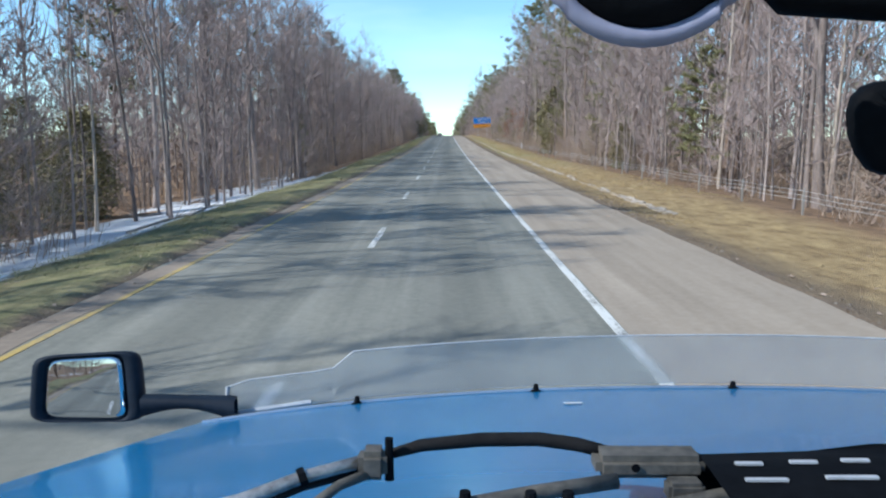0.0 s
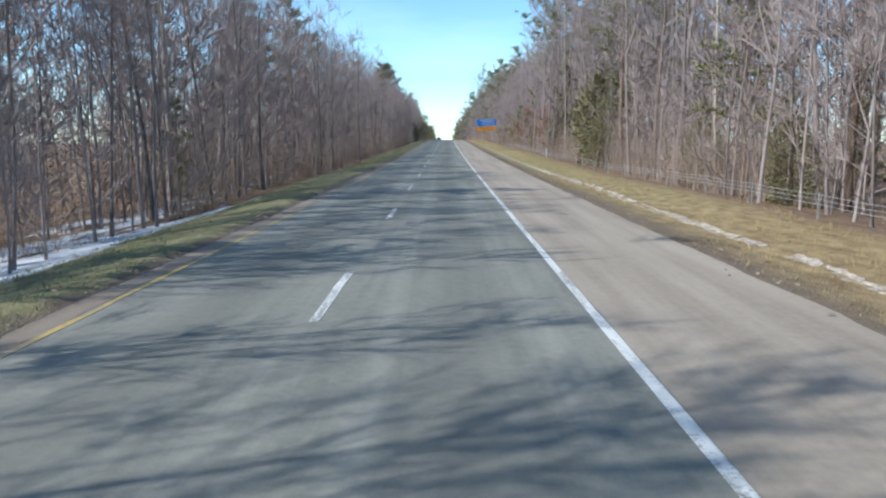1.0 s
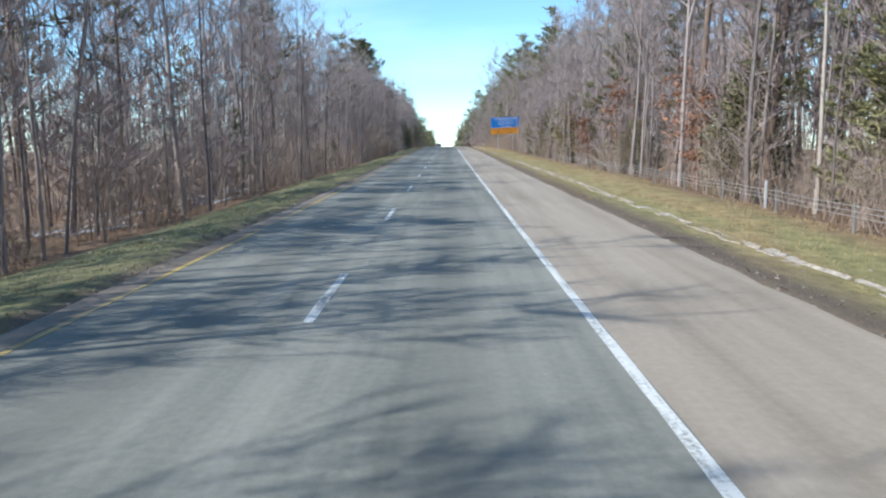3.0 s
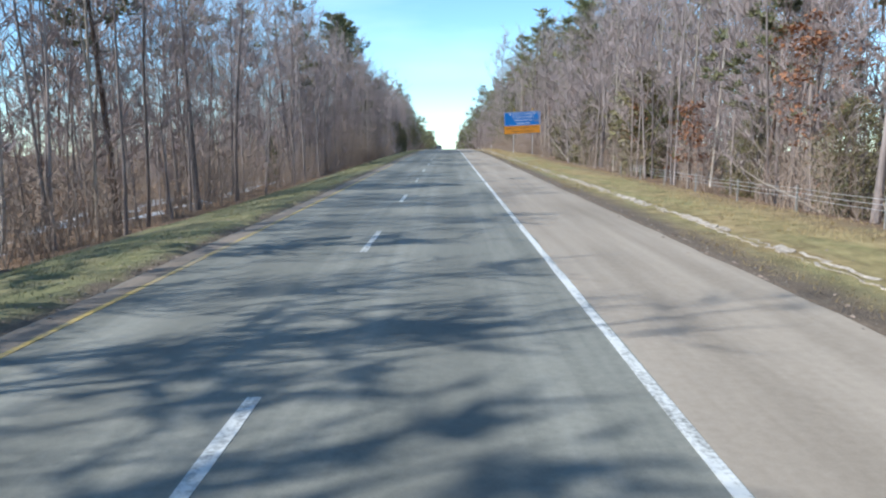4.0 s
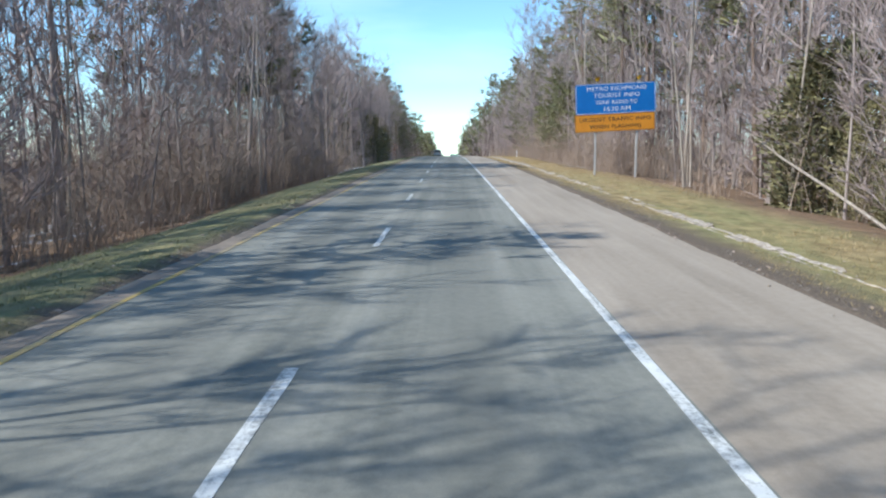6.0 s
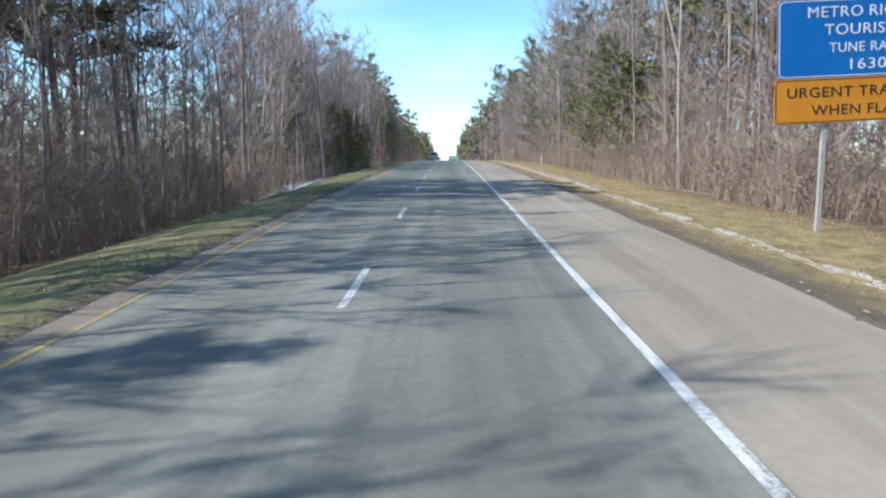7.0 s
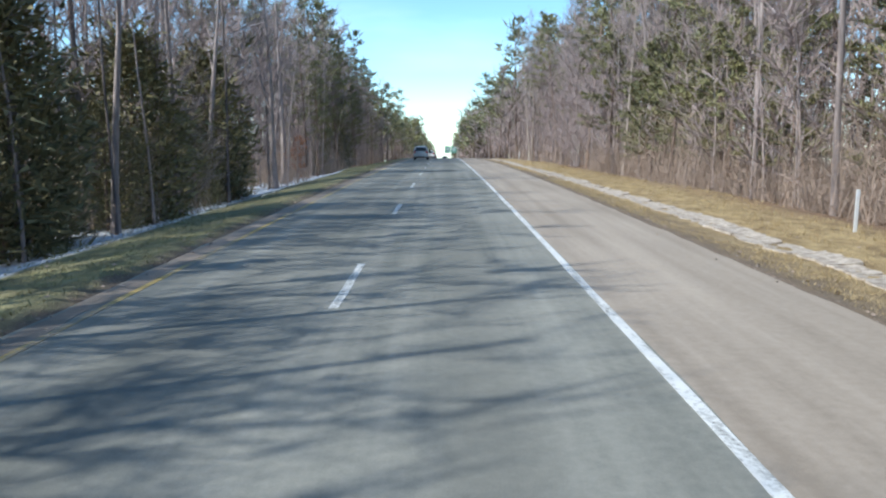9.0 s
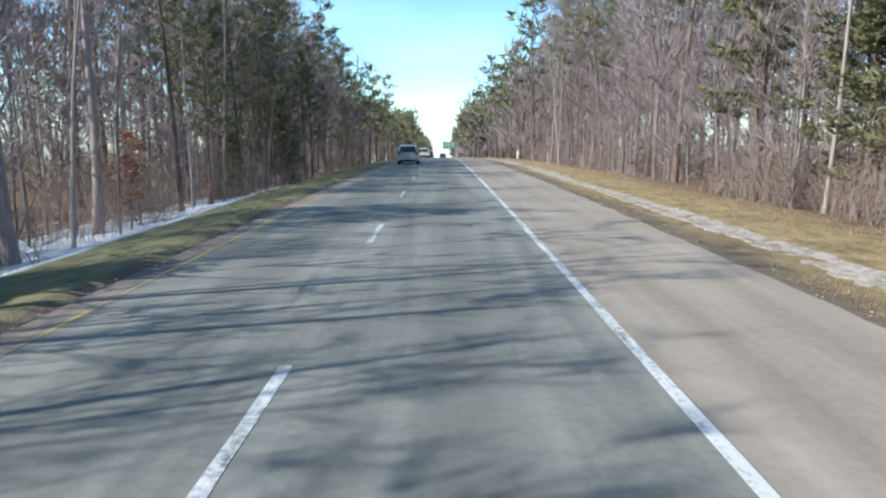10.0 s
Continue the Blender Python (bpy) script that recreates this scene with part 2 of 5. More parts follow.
# ---------------------------------------------------------------- mesh building
class Soup:
    """Vertices and faces gathered for one mesh."""

    def __init__(self):
        self.v, self.f = [], []

    def tube(self, pts, radii, sides=6, cap=False):
        pts = [Vector(p) for p in pts]
        base = len(self.v)
        for i, p in enumerate(pts):
            a = pts[min(i + 1, len(pts) - 1)] - pts[max(i - 1, 0)]
            a.normalize()
            u = a.cross(Vector((0.3, 0.9, 0.1)) if abs(a.z) > 0.8 else Vector((0, 0, 1))).normalized()
            w = a.cross(u)
            for k in range(sides):
                g = 2 * math.pi * k / sides
                self.v.append(tuple(p + (u * math.cos(g) + w * math.sin(g)) * radii[i]))
        for i in range(len(pts) - 1):
            for k in range(sides):
                j = (k + 1) % sides
                self.f.append((base + i * sides + k, base + i * sides + j, base + (i + 1) * sides + j, base + (i + 1) * sides + k))
        if cap:
            self.f.append(tuple(base + k for k in reversed(range(sides))))
            self.f.append(tuple(base + (len(pts) - 1) * sides + k for k in range(sides)))
        return self

    def spike(self, a, b, r):
        """A tapering twig or needle: a three-sided point."""
        a, b = Vector(a), Vector(b)
        d = (b - a).normalized()
        u = d.orthogonal().normalized()
        w = d.cross(u)
        n = len(self.v)
        for g in (0.0, 2.094, 4.189):
            self.v.append(tuple(a + (u * math.cos(g) + w * math.sin(g)) * r))
        self.v.append(tuple(b))
        self.f += [(n, n + 1, n + 3), (n + 1, n + 2, n + 3), (n + 2, n, n + 3)]

    def sliver(self, a, b, r):
        """A twig or needle far off or very fine: one thin blade."""
        a, b = Vector(a), Vector(b)
        d = b - a
        k = len(self.v)
        s = d.cross(Vector((math.sin(k * 1.7), math.cos(k * 2.3), math.sin(k * 0.9 + 1.0))))
        s = s.normalized() * r if s.length > 1e-6 else Vector((r, 0, 0))
        self.v += [tuple(a - s), tuple(a + s), tuple(b)]
        self.f.append((k, k + 1, k + 2))

    def leaf(self, c, d, n, size, wide=0.28):
        """A leaf or spray folded along its middle."""
        c, d, n = Vector(c), Vector(d).normalized(), Vector(n)
        s = d.cross(n)
        s = s.normalized() if s.length > 1e-4 else d.orthogonal().normalized()
        up = s.cross(d)
        k = len(self.v)
        self.v += [tuple(c), tuple(c + d * size * 0.5 + s * size * wide + up * size * 0.08), tuple(c + d * size),
                   tuple(c + d * size * 0.5 - s * size * wide + up * size * 0.08)]
        self.f += [(k, k + 1, k + 2), (k, k + 2, k + 3)]

    def box(self, lo, hi):
        k = len(self.v)
        self.v += [(x, y, z) for z in (lo[2], hi[2]) for y in (lo[1], hi[1]) for x in (lo[0], hi[0])]
        self.f += [tuple(k + i for i in q) for q in ((0, 2, 3, 1), (4, 5, 7, 6), (0, 1, 5, 4), (2, 6, 7, 3), (0, 4, 6, 2), (1, 3, 7, 5))]
        return self

    def grid(self, rows_of_points, close=False):
        """A sheet through rows of points."""
        k, w = len(self.v), len(rows_of_points[0])
        for r in rows_of_points:
            self.v += [tuple(p) for p in r]
        for i in range(len(rows_of_points) - 1):
            for j in range(w if close else w - 1):
                m = (j + 1) % w
                self.f.append((k + i * w + j, k + i * w + m, k + (i + 1) * w + m, k + (i + 1) * w + j))
        return self

    def mesh(self, name, material, smooth=False):
        me = bpy.data.meshes.new(name)
        me.from_pydata(self.v, [], self.f)
        me.materials.append(material)
        if smooth:
            me.polygons.foreach_set("use_smooth", [True] * len(me.polygons))
        me.update()
        return me


def part(name, soup, material, parent=None, label="", smooth=False, bevel=0.0):
    """One mesh object from a Soup (or bmesh), under a thing or a part."""
    if isinstance(soup, Soup):
        me = soup.mesh(name, material, smooth)
    else:
        me = bpy.data.meshes.new(name)
        soup.to_mesh(me)
        soup.free()
        me.materials.append(material)
        if smooth:
            me.polygons.foreach_set("use_smooth", [True] * len(me.polygons))
    if bevel:
        bm = bmesh.new()
        bm.from_mesh(me)
        bmesh.ops.bevel(bm, geom=[e for e in bm.edges if e.is_manifold and e.calc_face_angle(0) > 0.5], offset=bevel, segments=2, affect="EDGES")
        bm.to_mesh(me)
        bm.free()
    ob = new(name, me)
    if parent:
        ob.parent = parent
    if label:
        ob["label"] = label
    return ob


def empty(name, at, label, category, group="", kind=""):
    ob = new(name)
    ob.empty_display_size = 0.2
    ob.matrix_basis = at if isinstance(at, Matrix) else Matrix.Translation(at)
    return tagged(ob, label, category, group, kind)


def structure(name, soup, material, label, category, smooth=False):
    return tagged(part(name, soup, material, smooth=smooth), label, category, kind="structure")


# ---------------------------------------------------------------- ground and road
LEFT_EDGE, RIGHT_EDGE, YELLOW_X, DASH_X = -7.1, 3.2, -6.63, -3.6
CROSS_X = [-1500, -400, -120, -60, -35, -24, -18, -15, -13, -12, -11.2, -10.6, -10, -9.3, -8.6, -8, -7.75, -7.5, -7.3, -7.12, -6.9, 0, 3.0, 3.22, 3.6, 4.0,
           4.4, 4.8, 5.2, 5.8, 6.4, 7.0, 7.6, 8.2, 8.8, 9.6, 10.5, 11.5, 13, 16, 20, 26, 40, 70, 140, 420, 1500]
SHAPE_X = [-1500, -35, -18, -14, -12, -11, -10.2, -9, -8.2, -7.55, -7.25, -7.1, -6.9, 3.0, 3.2, 4.4, 5.5, 8.0, 9.0, 11.0, 14.0, 30, 1500]
SHAPE_Z = [-2.0, -1.5, -1.35, -1.2, -0.85, -0.5, -0.3, -0.12, -0.02, 0.03, -0.05, -0.035, -0.25, -0.25, -0.035, -0.13, -0.13, -0.03, -0.10, -0.38, -0.75, -1.0, -2.0]


def ground_z(x, y):
    z = float(np.interp(x, SHAPE_X, SHAPE_Z))
    off = max(0.0, x - 3.4) if x > 0 else max(0.0, -7.3 - x)
    lump = noise.noise((x * 0.45, y * 0.3, 3.1)) * 0.05 + noise.noise((x * 0.1, y * 0.06, 7.7)) * 0.18
    return road_z(y) + z + lump * min(1.0, off / 4.0)


soup = Soup()
ys = [-1500, -400, -120, -60] + [-30 + 1.5 * i for i in range(300)] + [430, 450, 480, 520, 560, 600, 700, 800, 1000, 1300, 1700]
soup.grid([[(x, y, ground_z(x, y)) for x in CROSS_X] for y in ys])
structure("ground", soup, GROUND, "dry winter verge with tan grass, leaf litter and patches of old snow", "ground", True)


def strip(x0, x1, y0, y1, z_top, thick, step=6.0, wave=0.0, seed=0.0):
    """A slab along the road between x0 and x1, its edges uneven by wave."""
    s, sections, y = Soup(), [], y0
    while True:
        a = x0 + wave * noise.noise((y * 0.7, seed, 0.2))
        b = x1 + wave * noise.noise((y * 0.7, seed, 9.2))
        z = road_z(y) + z_top
        sections.append([(a, y, z - thick), (a, y, z), (b, y, z), (b, y, z - thick)])
        if y >= y1:
            break
        y = min(y1, y + step)
    s.grid(sections, True)
    s.f += [(0, 1, 2, 3), tuple(len(s.v) - 4 + k for k in (3, 2, 1, 0))]
    return s


structure("road", strip(LEFT_EDGE, 0.09, -60, 1200, 0.0, 0.2, 1.5, 0.05, 1.0), ASPHALT, "two lanes of worn grey asphalt highway", "road")
structure("shoulder", strip(-0.15, RIGHT_EDGE, -60, 1200, -0.004, 0.19, 0.75, 0.10, 2.0), SHOULDER, "beige weathered paved shoulder beside the lanes", "road shoulder")
structure("edge_line_white", strip(-0.058, 0.072, -60, 1200, 0.006, 0.005, 0.5, 0.014, 3.0), WHITE_LINE, "solid worn white edge line", "road marking")
structure("edge_line_yellow", strip(YELLOW_X - 0.05, YELLOW_X + 0.05, -60, 1200, 0.006, 0.005, 1.5, 0.01, 4.0), YELLOW_LINE, "solid faded yellow edge line", "road marking")
structure("inner_strip", strip(LEFT_EDGE + 0.02, YELLOW_X - 0.075, -60, 1200, 0.004, 0.01, 0.75, 0.13, 5.0), GRIT, "narrow beige strip of gritty pavement edge", "road shoulder")
for i in range(-3, 46):
    y = 15.6 + 12.19 * i
    s = strip(DASH_X - 0.065, DASH_X + 0.065, y, y + 3.5, 0.006, 0.005, 0.25, 0.02, 10.0 + i)
    tagged(part("lane_dash", s, DASH_LINE), "worn white lane dash on the asphalt", "road marking", "dashes of the lane line", "structure")


# ---------------------------------------------------------------- trees
def upright(rng, lean=0.25):
    return Vector((rng.uniform(-lean, lean), rng.uniform(-lean, lean), 1)).normalized()


def around(rng, az, up):
    return Vector((math.cos(az) * math.cos(up), math.sin(az) * math.cos(up), math.sin(up)))


def trunk_line(rng, height, bend):
    """Points of a slightly crooked stem."""
    pts, p, d = [Vector((0, 0, -0.4))], Vector((0, 0, -0.4)), upright(rng, bend * 0.5)
    for i in range(8):
        d = (d + Vector((rng.uniform(-bend, bend), rng.uniform(-bend, bend), 0.12))).normalized()
        p = p + d * (height + 0.4) / 8
        pts.append(p.copy())
    return pts


def along(pts, u):
    k = min(len(pts) - 2, int(u * (len(pts) - 1)))
    return pts[k].lerp(pts[k + 1], u * (len(pts) - 1) - k)


def bare_tree(seed, height, low, limbs=14, subs=5, twigs=5, fat=1.0, sides=6, far=1.0, reach=1.0, flat=0.0, girth=1.0):
    """Leafless broadleaf: stem, rising limbs, branches and twigs."""
    rng = random.Random(seed)
    trunk, crown = Soup(), Soup()
    line = trunk_line(rng, height, 0.05)
    r0 = (0.0047 * height + 0.02) * (1.0 if limbs > 10 else 0.6) * girth
    trunk.tube(line, [r0 * (1.35 if i == 0 else 1 - (0.87 if girth == 1.0 else 0.78) * i / 8) for i in range(9)], sides)
    if rng.random() < 0.35 and limbs > 10:
        fork = along(line, 0.4)
        d = around(rng, rng.uniform(0, 6.28), 1.25)
        trunk.tube([fork, fork + d * height * 0.2, fork + (d + Vector((0, 0, 0.3))).normalized() * height * 0.42], [r0 * 0.6, r0 * 0.42, r0 * 0.1], 5)
    az = rng.uniform(0, 6.28)
    for i in range(limbs):
        u = low + (0.97 - low) * (i + rng.random()) / limbs
        az += 2.4 + rng.uniform(-0.5, 0.5)
        a = along(line, u)
        up = rng.uniform(0.45, 0.95) + 0.25 * u - flat
        length = height * (0.30 - 0.20 * u) * rng.uniform(0.55, 1.25) * reach
        d0 = around(rng, az, up)
        m = a + d0 * length * 0.5
        d1 = (d0 + Vector((rng.uniform(-0.2, 0.2), rng.uniform(-0.2, 0.2), 0.35))).normalized()
        b = m + d1 * length * 0.55
        r = r0 * (1 - 0.85 * u) * (0.5 if girth == 1.0 else 0.36)
        if limbs > 10:
            crown.tube([a, m, b], [r, r * 0.6, 0.008 * fat], 3)
        else:
            crown.spike(a, b, r)
        for j in range(subs):
            v = rng.uniform(0.3, 1.0)
            c = a.lerp(m, v * 2) if v < 0.5 else m.lerp(b, v * 2 - 1)
            d2 = (d1 + around(rng, rng.uniform(0, 6.28), rng.uniform(-0.2, 0.8)) * 0.9).normalized()
            e = c + d2 * length * rng.uniform(0.22, 0.5)
            (crown.sliver if fat > 2 else crown.spike)(c, e, 0.011 * fat)
            for k in range(twigs if fat > 2 else int(twigs * 2.4)):
                s = c.lerp(e, rng.uniform(0.25, 1.0))
                d3 = (d2 + around(rng, rng.uniform(0, 6.28), rng.uniform(-0.3, 0.9)) * 0.9).normalized()
                crown.sliver(s, s + d3 * rng.uniform(0.4, 1.3) * far, 0.0085 * fat)
    # dead stubs low on the stem
    for i in range(4 if limbs > 10 else 0):
        a = along(line, rng.uniform(0.12, low))
        crown.spike(a, a + around(rng, rng.uniform(0, 6.28), rng.uniform(-0.1, 0.6)) * rng.uniform(0.4, 1.6), 0.015)
    return trunk, crown


def pine(seed, height, low, limbs=28, tufts=9, blades=13, size=0.36, reach=0.20):
    """Tall pine: straight stem, whorls of limbs that carry tufts of needles."""
    rng = random.Random(seed)
    trunk, crown = Soup(), Soup()
    line = trunk_line(rng, height, 0.025)
    r0 = 0.008 * height + 0.04
    trunk.tube(line, [r0 * (1.25 if i == 0 else 1 - 0.85 * i / 8) for i in range(9)], 7 if limbs > 14 else 5)
    az = 0.0
    for i in range(limbs):
        f = (i + rng.random()) / limbs
        u = low + (0.99 - low) * f
        az += 2.4 + rng.uniform(-0.6, 0.6)
        a = along(line, u)
        length = height * reach * (1.05 - 0.85 * f ** 1.6) * rng.uniform(0.5, 1.15)
        d = around(rng, az, rng.uniform(0.0, 0.35) + 0.5 * f)
        b = a + d * length + Vector((0, 0, 0.10 * length))
        trunk.spike(a, b, r0 * (1 - 0.8 * u) * 0.4)
        for j in range(tufts):
            c = a.lerp(b, 0.3 + 0.75 * (j + rng.random()) / tufts) + Vector((rng.uniform(-1, 1), rng.uniform(-1, 1), rng.uniform(-0.15, 0.3))) * 0.16 * length
            for k in range(blades):
                dd = (d * 0.6 + around(rng, rng.uniform(0, 6.28), rng.uniform(-0.35, 1.0))).normalized()
                o = c + Vector((rng.gauss(0, 0.16), rng.gauss(0, 0.16), rng.gauss(0, 0.06))) * size * 2
                crown.sliver(o, o + dd * size * rng.uniform(0.6, 1.2), 0.115 * size)
    return trunk, crown


def cedar(seed, height, sprays=1500):
    """Dense dark evergreen, foliage down to the ground."""
    rng = random.Random(seed)
    trunk, crown = Soup(), Soup()
    line = trunk_line(rng, height, 0.03)
    trunk.tube(line, [0.02 * height * (1 - 0.9 * i / 8) for i in range(9)], 6)
    bumps = [(rng.uniform(0, 6.28), rng.uniform(0.1, 0.95), rng.uniform(0.45, 1.5)) for i in range(13)]
    for i in range(sprays):
        f = rng.random() ** 1.1
        az = rng.uniform(0, 6.28)
        swell = 1.0
        for b in bumps:
            near = max(0.0, 1 - abs(f - b[1]) * 4) * max(0.0, math.cos(az - b[0]))
            swell += near * (b[2] - 1.0)
        r = height * 0.31 * (1.0 - f ** 2.2) ** 0.7 * (0.75 + 0.5 * f if f < 0.5 else 1.0) * swell * (0.35 + 0.75 * rng.random() ** 0.6) + 0.06
        c = along(line, 0.04 + 0.95 * f) + Vector((math.cos(az) * r, math.sin(az) * r, rng.uniform(-0.25, 0.25)))
        for k in range(4):
            d = around(rng, az + rng.uniform(-1.2, 1.2), rng.uniform(-0.4, 1.1))
            o = c + Vector((rng.gauss(0, 0.16), rng.gauss(0, 0.16), rng.gauss(0, 0.15)))
            crown.sliver(o, o + d * rng.uniform(0.14, 0.32) * (0.6 + 0.08 * height), 0.033)
    return trunk, crown


def russet_tree(seed, height, leaves=1100):
    """Young beech that has kept its dry leaves, in flat layers."""
    trunk, crown = bare_tree(seed, height, 0.2, 12, 4, 2)
    rng = random.Random(seed + 5)
    leaves_soup = Soup()
    for i in range(leaves):
        v = Vector(crown.v[rng.randrange(len(crown.v))])
        if v.z > 0.85 * height:
            continue
        leaves_soup.leaf(v + Vector((rng.gauss(0, 0.2), rng.gauss(0, 0.2), rng.gauss(0, 0.06))),
                         around(rng, rng.uniform(0, 6.28), rng.uniform(-0.8, 0.2)), upright(rng, 0.7), rng.uniform(0.12, 0.26))
    return trunk, crown, leaves_soup


def brush_clump(seed, height, stems=16, spread=0.5):
    """Arching stems with side twigs, a tangle rather than a sheaf."""
    rng = random.Random(seed)
    s = Soup()
    for i in range(stems):
        a = Vector((rng.gauss(0, 0.4), rng.gauss(0, 0.4), -0.1))
        d = upright(rng, spread)
        h = height * rng.uniform(0.4, 1.1)
        b = a + d * h
        s.sliver(a, b, 0.012)
        for j in range(11):
            c = a.lerp(b, rng.uniform(0.15, 0.98))
            s.sliver(c, c + (d * 0.5 + around(rng, rng.uniform(0, 6.28), rng.uniform(-0.3, 0.6))).normalized() * h * rng.uniform(0.12, 0.36), 0.0065)
    return s


def tree_master(name, soups, materials, label, category, group):
    ob = empty(name, (0, 0, 0), label, category, group)
    for nm, s, m in zip(("trunk", "crown", "leaves"), soups, materials):
        part(nm, s, m, ob, smooth=(nm == "trunk"))
    return ob


def planted(x, y, rng, s=1.0, tall=1.0, sink=0.0):
    return (Matrix.Translation((x, y, ground_z(x, y) - sink)) @ Euler((rng.gauss(0, 0.03), rng.gauss(0, 0.03), rng.uniform(0, 6.28))).to_matrix().to_4x4()
            @ Matrix.Diagonal((s, s, s * tall, 1)))


MASTERS = {"bare": [], "pale": [], "pine": [], "cedar": [], "russet": [], "thin": []}
for i, (h, low) in enumerate([(15, 0.36), (16.5, 0.4), (13.5, 0.3), (17.5, 0.45), (14.5, 0.28), (12.0, 0.25)]):
    MASTERS["bare"].append(tree_master("bare_tree", bare_tree(100 + i, h, low, fat=1.35, far=1.2), (GREY_BARK, TWIG),
                                       "tall leafless grey-barked tree at the wood's edge", "tree", "bare roadside trees"))
for i, (h, low) in enumerate([(14, 0.5), (16, 0.55), (12.5, 0.45)]):
    MASTERS["pale"].append(tree_master("pale_tree", bare_tree(140 + i, h, low, 11, 5, 4, 1.3, far=1.2), (PALE_BARK, TWIG),
                                       "slender leafless tree with pale sunlit bark", "tree", "pale roadside trees"))
for i, (h, low) in enumerate([(8, 0.15), (9.5, 0.2), (6.5, 0.12), (10.5, 0.25)]):
    MASTERS["thin"].append(tree_master("sapling", bare_tree(160 + i, h, low, 13, 5, 5, 1.3), (GREY_BARK, TWIG),
                                       "thin leafless sapling in the wood's edge", "sapling", "saplings by the road"))
for i, (h, low) in enumerate([(18, 0.52), (16, 0.45), (19.5, 0.6), (14, 0.3)]):
    MASTERS["pine"].append(tree_master("pine_tree", pine(180 + i, h, low), (PINE_BARK, NEEDLE),
                                       "tall pine with dull green needle tufts over a bare trunk", "pine", "roadside pines"))
for i, h in enumerate([5.5, 6.5, 3.6]):
    MASTERS["cedar"].append(tree_master("cedar_tree", cedar(200 + i, h), (PINE_BARK, CEDAR_LEAF),
                                        "dense rounded dark olive evergreen growing down to the ground", "evergreen", "roadside evergreens"))
for i, h in enumerate([5.0, 7.0]):
    MASTERS["russet"].append(tree_master("russet_tree", russet_tree(220 + i, h), (GREY_BARK, TWIG, RUSSET),
                                         "young tree still holding dry russet leaves", "tree", "russet-leaved trees"))
MASTERS["pole"] = []
for i, (h, low) in enumerate([(13, 0.5), (15, 0.6), (11, 0.45), (14, 0.55), (12, 0.62)]):
    MASTERS["pole"].append(tree_master("slender_tree", bare_tree(130 + i, h, low, 9, 3, 3, 1.5, 6, 1.3, 1.0, 0.0, 1.25), (GREY_BARK, TWIG),
                                       "straight slender leafless tree in the close wood edge", "tree", "slender trees of the wood edge"))
MASTERS["stout"] = []
for i, (h, low, g) in enumerate([(19, 0.42, 2.3), (17.5, 0.36, 1.9), (20, 0.5, 2.0), (18, 0.3, 2.7)]):
    MASTERS["stout"].append(tree_master("stout_tree", bare_tree(120 + i, h, low, 15, 5, 4, 1.4, 8, 1.25, 1.1, 0.0, g), (GREY_BARK, TWIG),
                                        "tall leafless tree with a thick dark trunk", "tree", "thick-trunked roadside trees"))
MASTERS["bushy"] = []
for i, (h, low) in enumerate([(8.0, 0.08), (6.5, 0.05), (9.5, 0.12), (5.5, 0.04)]):
    MASTERS["bushy"].append(tree_master("understorey_tree", bare_tree(260 + i, h, low, 17, 5, 5, 1.45, 6, 1.05, 1.55, 0.25), (GREY_BARK, TWIG),
                                        "low leafless tree with a tangle of spreading twigs", "tree", "understorey trees by the road"))
MASTERS["spread"] = []
for i, (h, low) in enumerate([(11.0, 0.20), (9.0, 0.14), (13.0, 0.30)]):
    MASTERS["spread"].append(tree_master("spreading_pine", pine(280 + i, h, low, 30, 8, 20, 0.44, 0.31), (PINE_BARK, NEEDLE),
                                         "pine with wide sunlit olive boughs over the verge", "pine", "spreading roadside pines"))
MASTERS["young"] = []
for i, (h, low) in enumerate([(7.5, 0.08), (6.0, 0.05), (9.0, 0.15)]):
    MASTERS["young"].append(tree_master("young_pine", pine(240 + i, h, low, 26, 6, 16, 0.34), (PINE_BARK, NEEDLE),
                                        "young olive-green pine, its boughs reaching low", "pine", "young roadside pines"))
USED = set()
# stretches of road that the sun reaches through gaps in the wood on its side
SUNNY = ((3, 17), (34, 45), (130, 140), (177, 191), (219, 227), (258, 279))


def shades_sunny_road(x, y):
    """Whether a tree at this place would shade a sunny stretch."""
    on_road_y = y + 0.44 * (-2.0 - x)
    return x < 0 and any(a < on_road_y < b for a, b in SUNNY)




def plant(kind, x, y, rng, s=1.0, tall=1.0, which=None):
    pick = MASTERS[kind][rng.randrange(len(MASTERS[kind])) if which is None else which]
    m = planted(x, y, rng, s, tall)
    if pick in USED:
        return copy_thing(pick, m)
    USED.add(pick)
    pick.matrix_basis = m
    return pick


rng = random.Random(41)
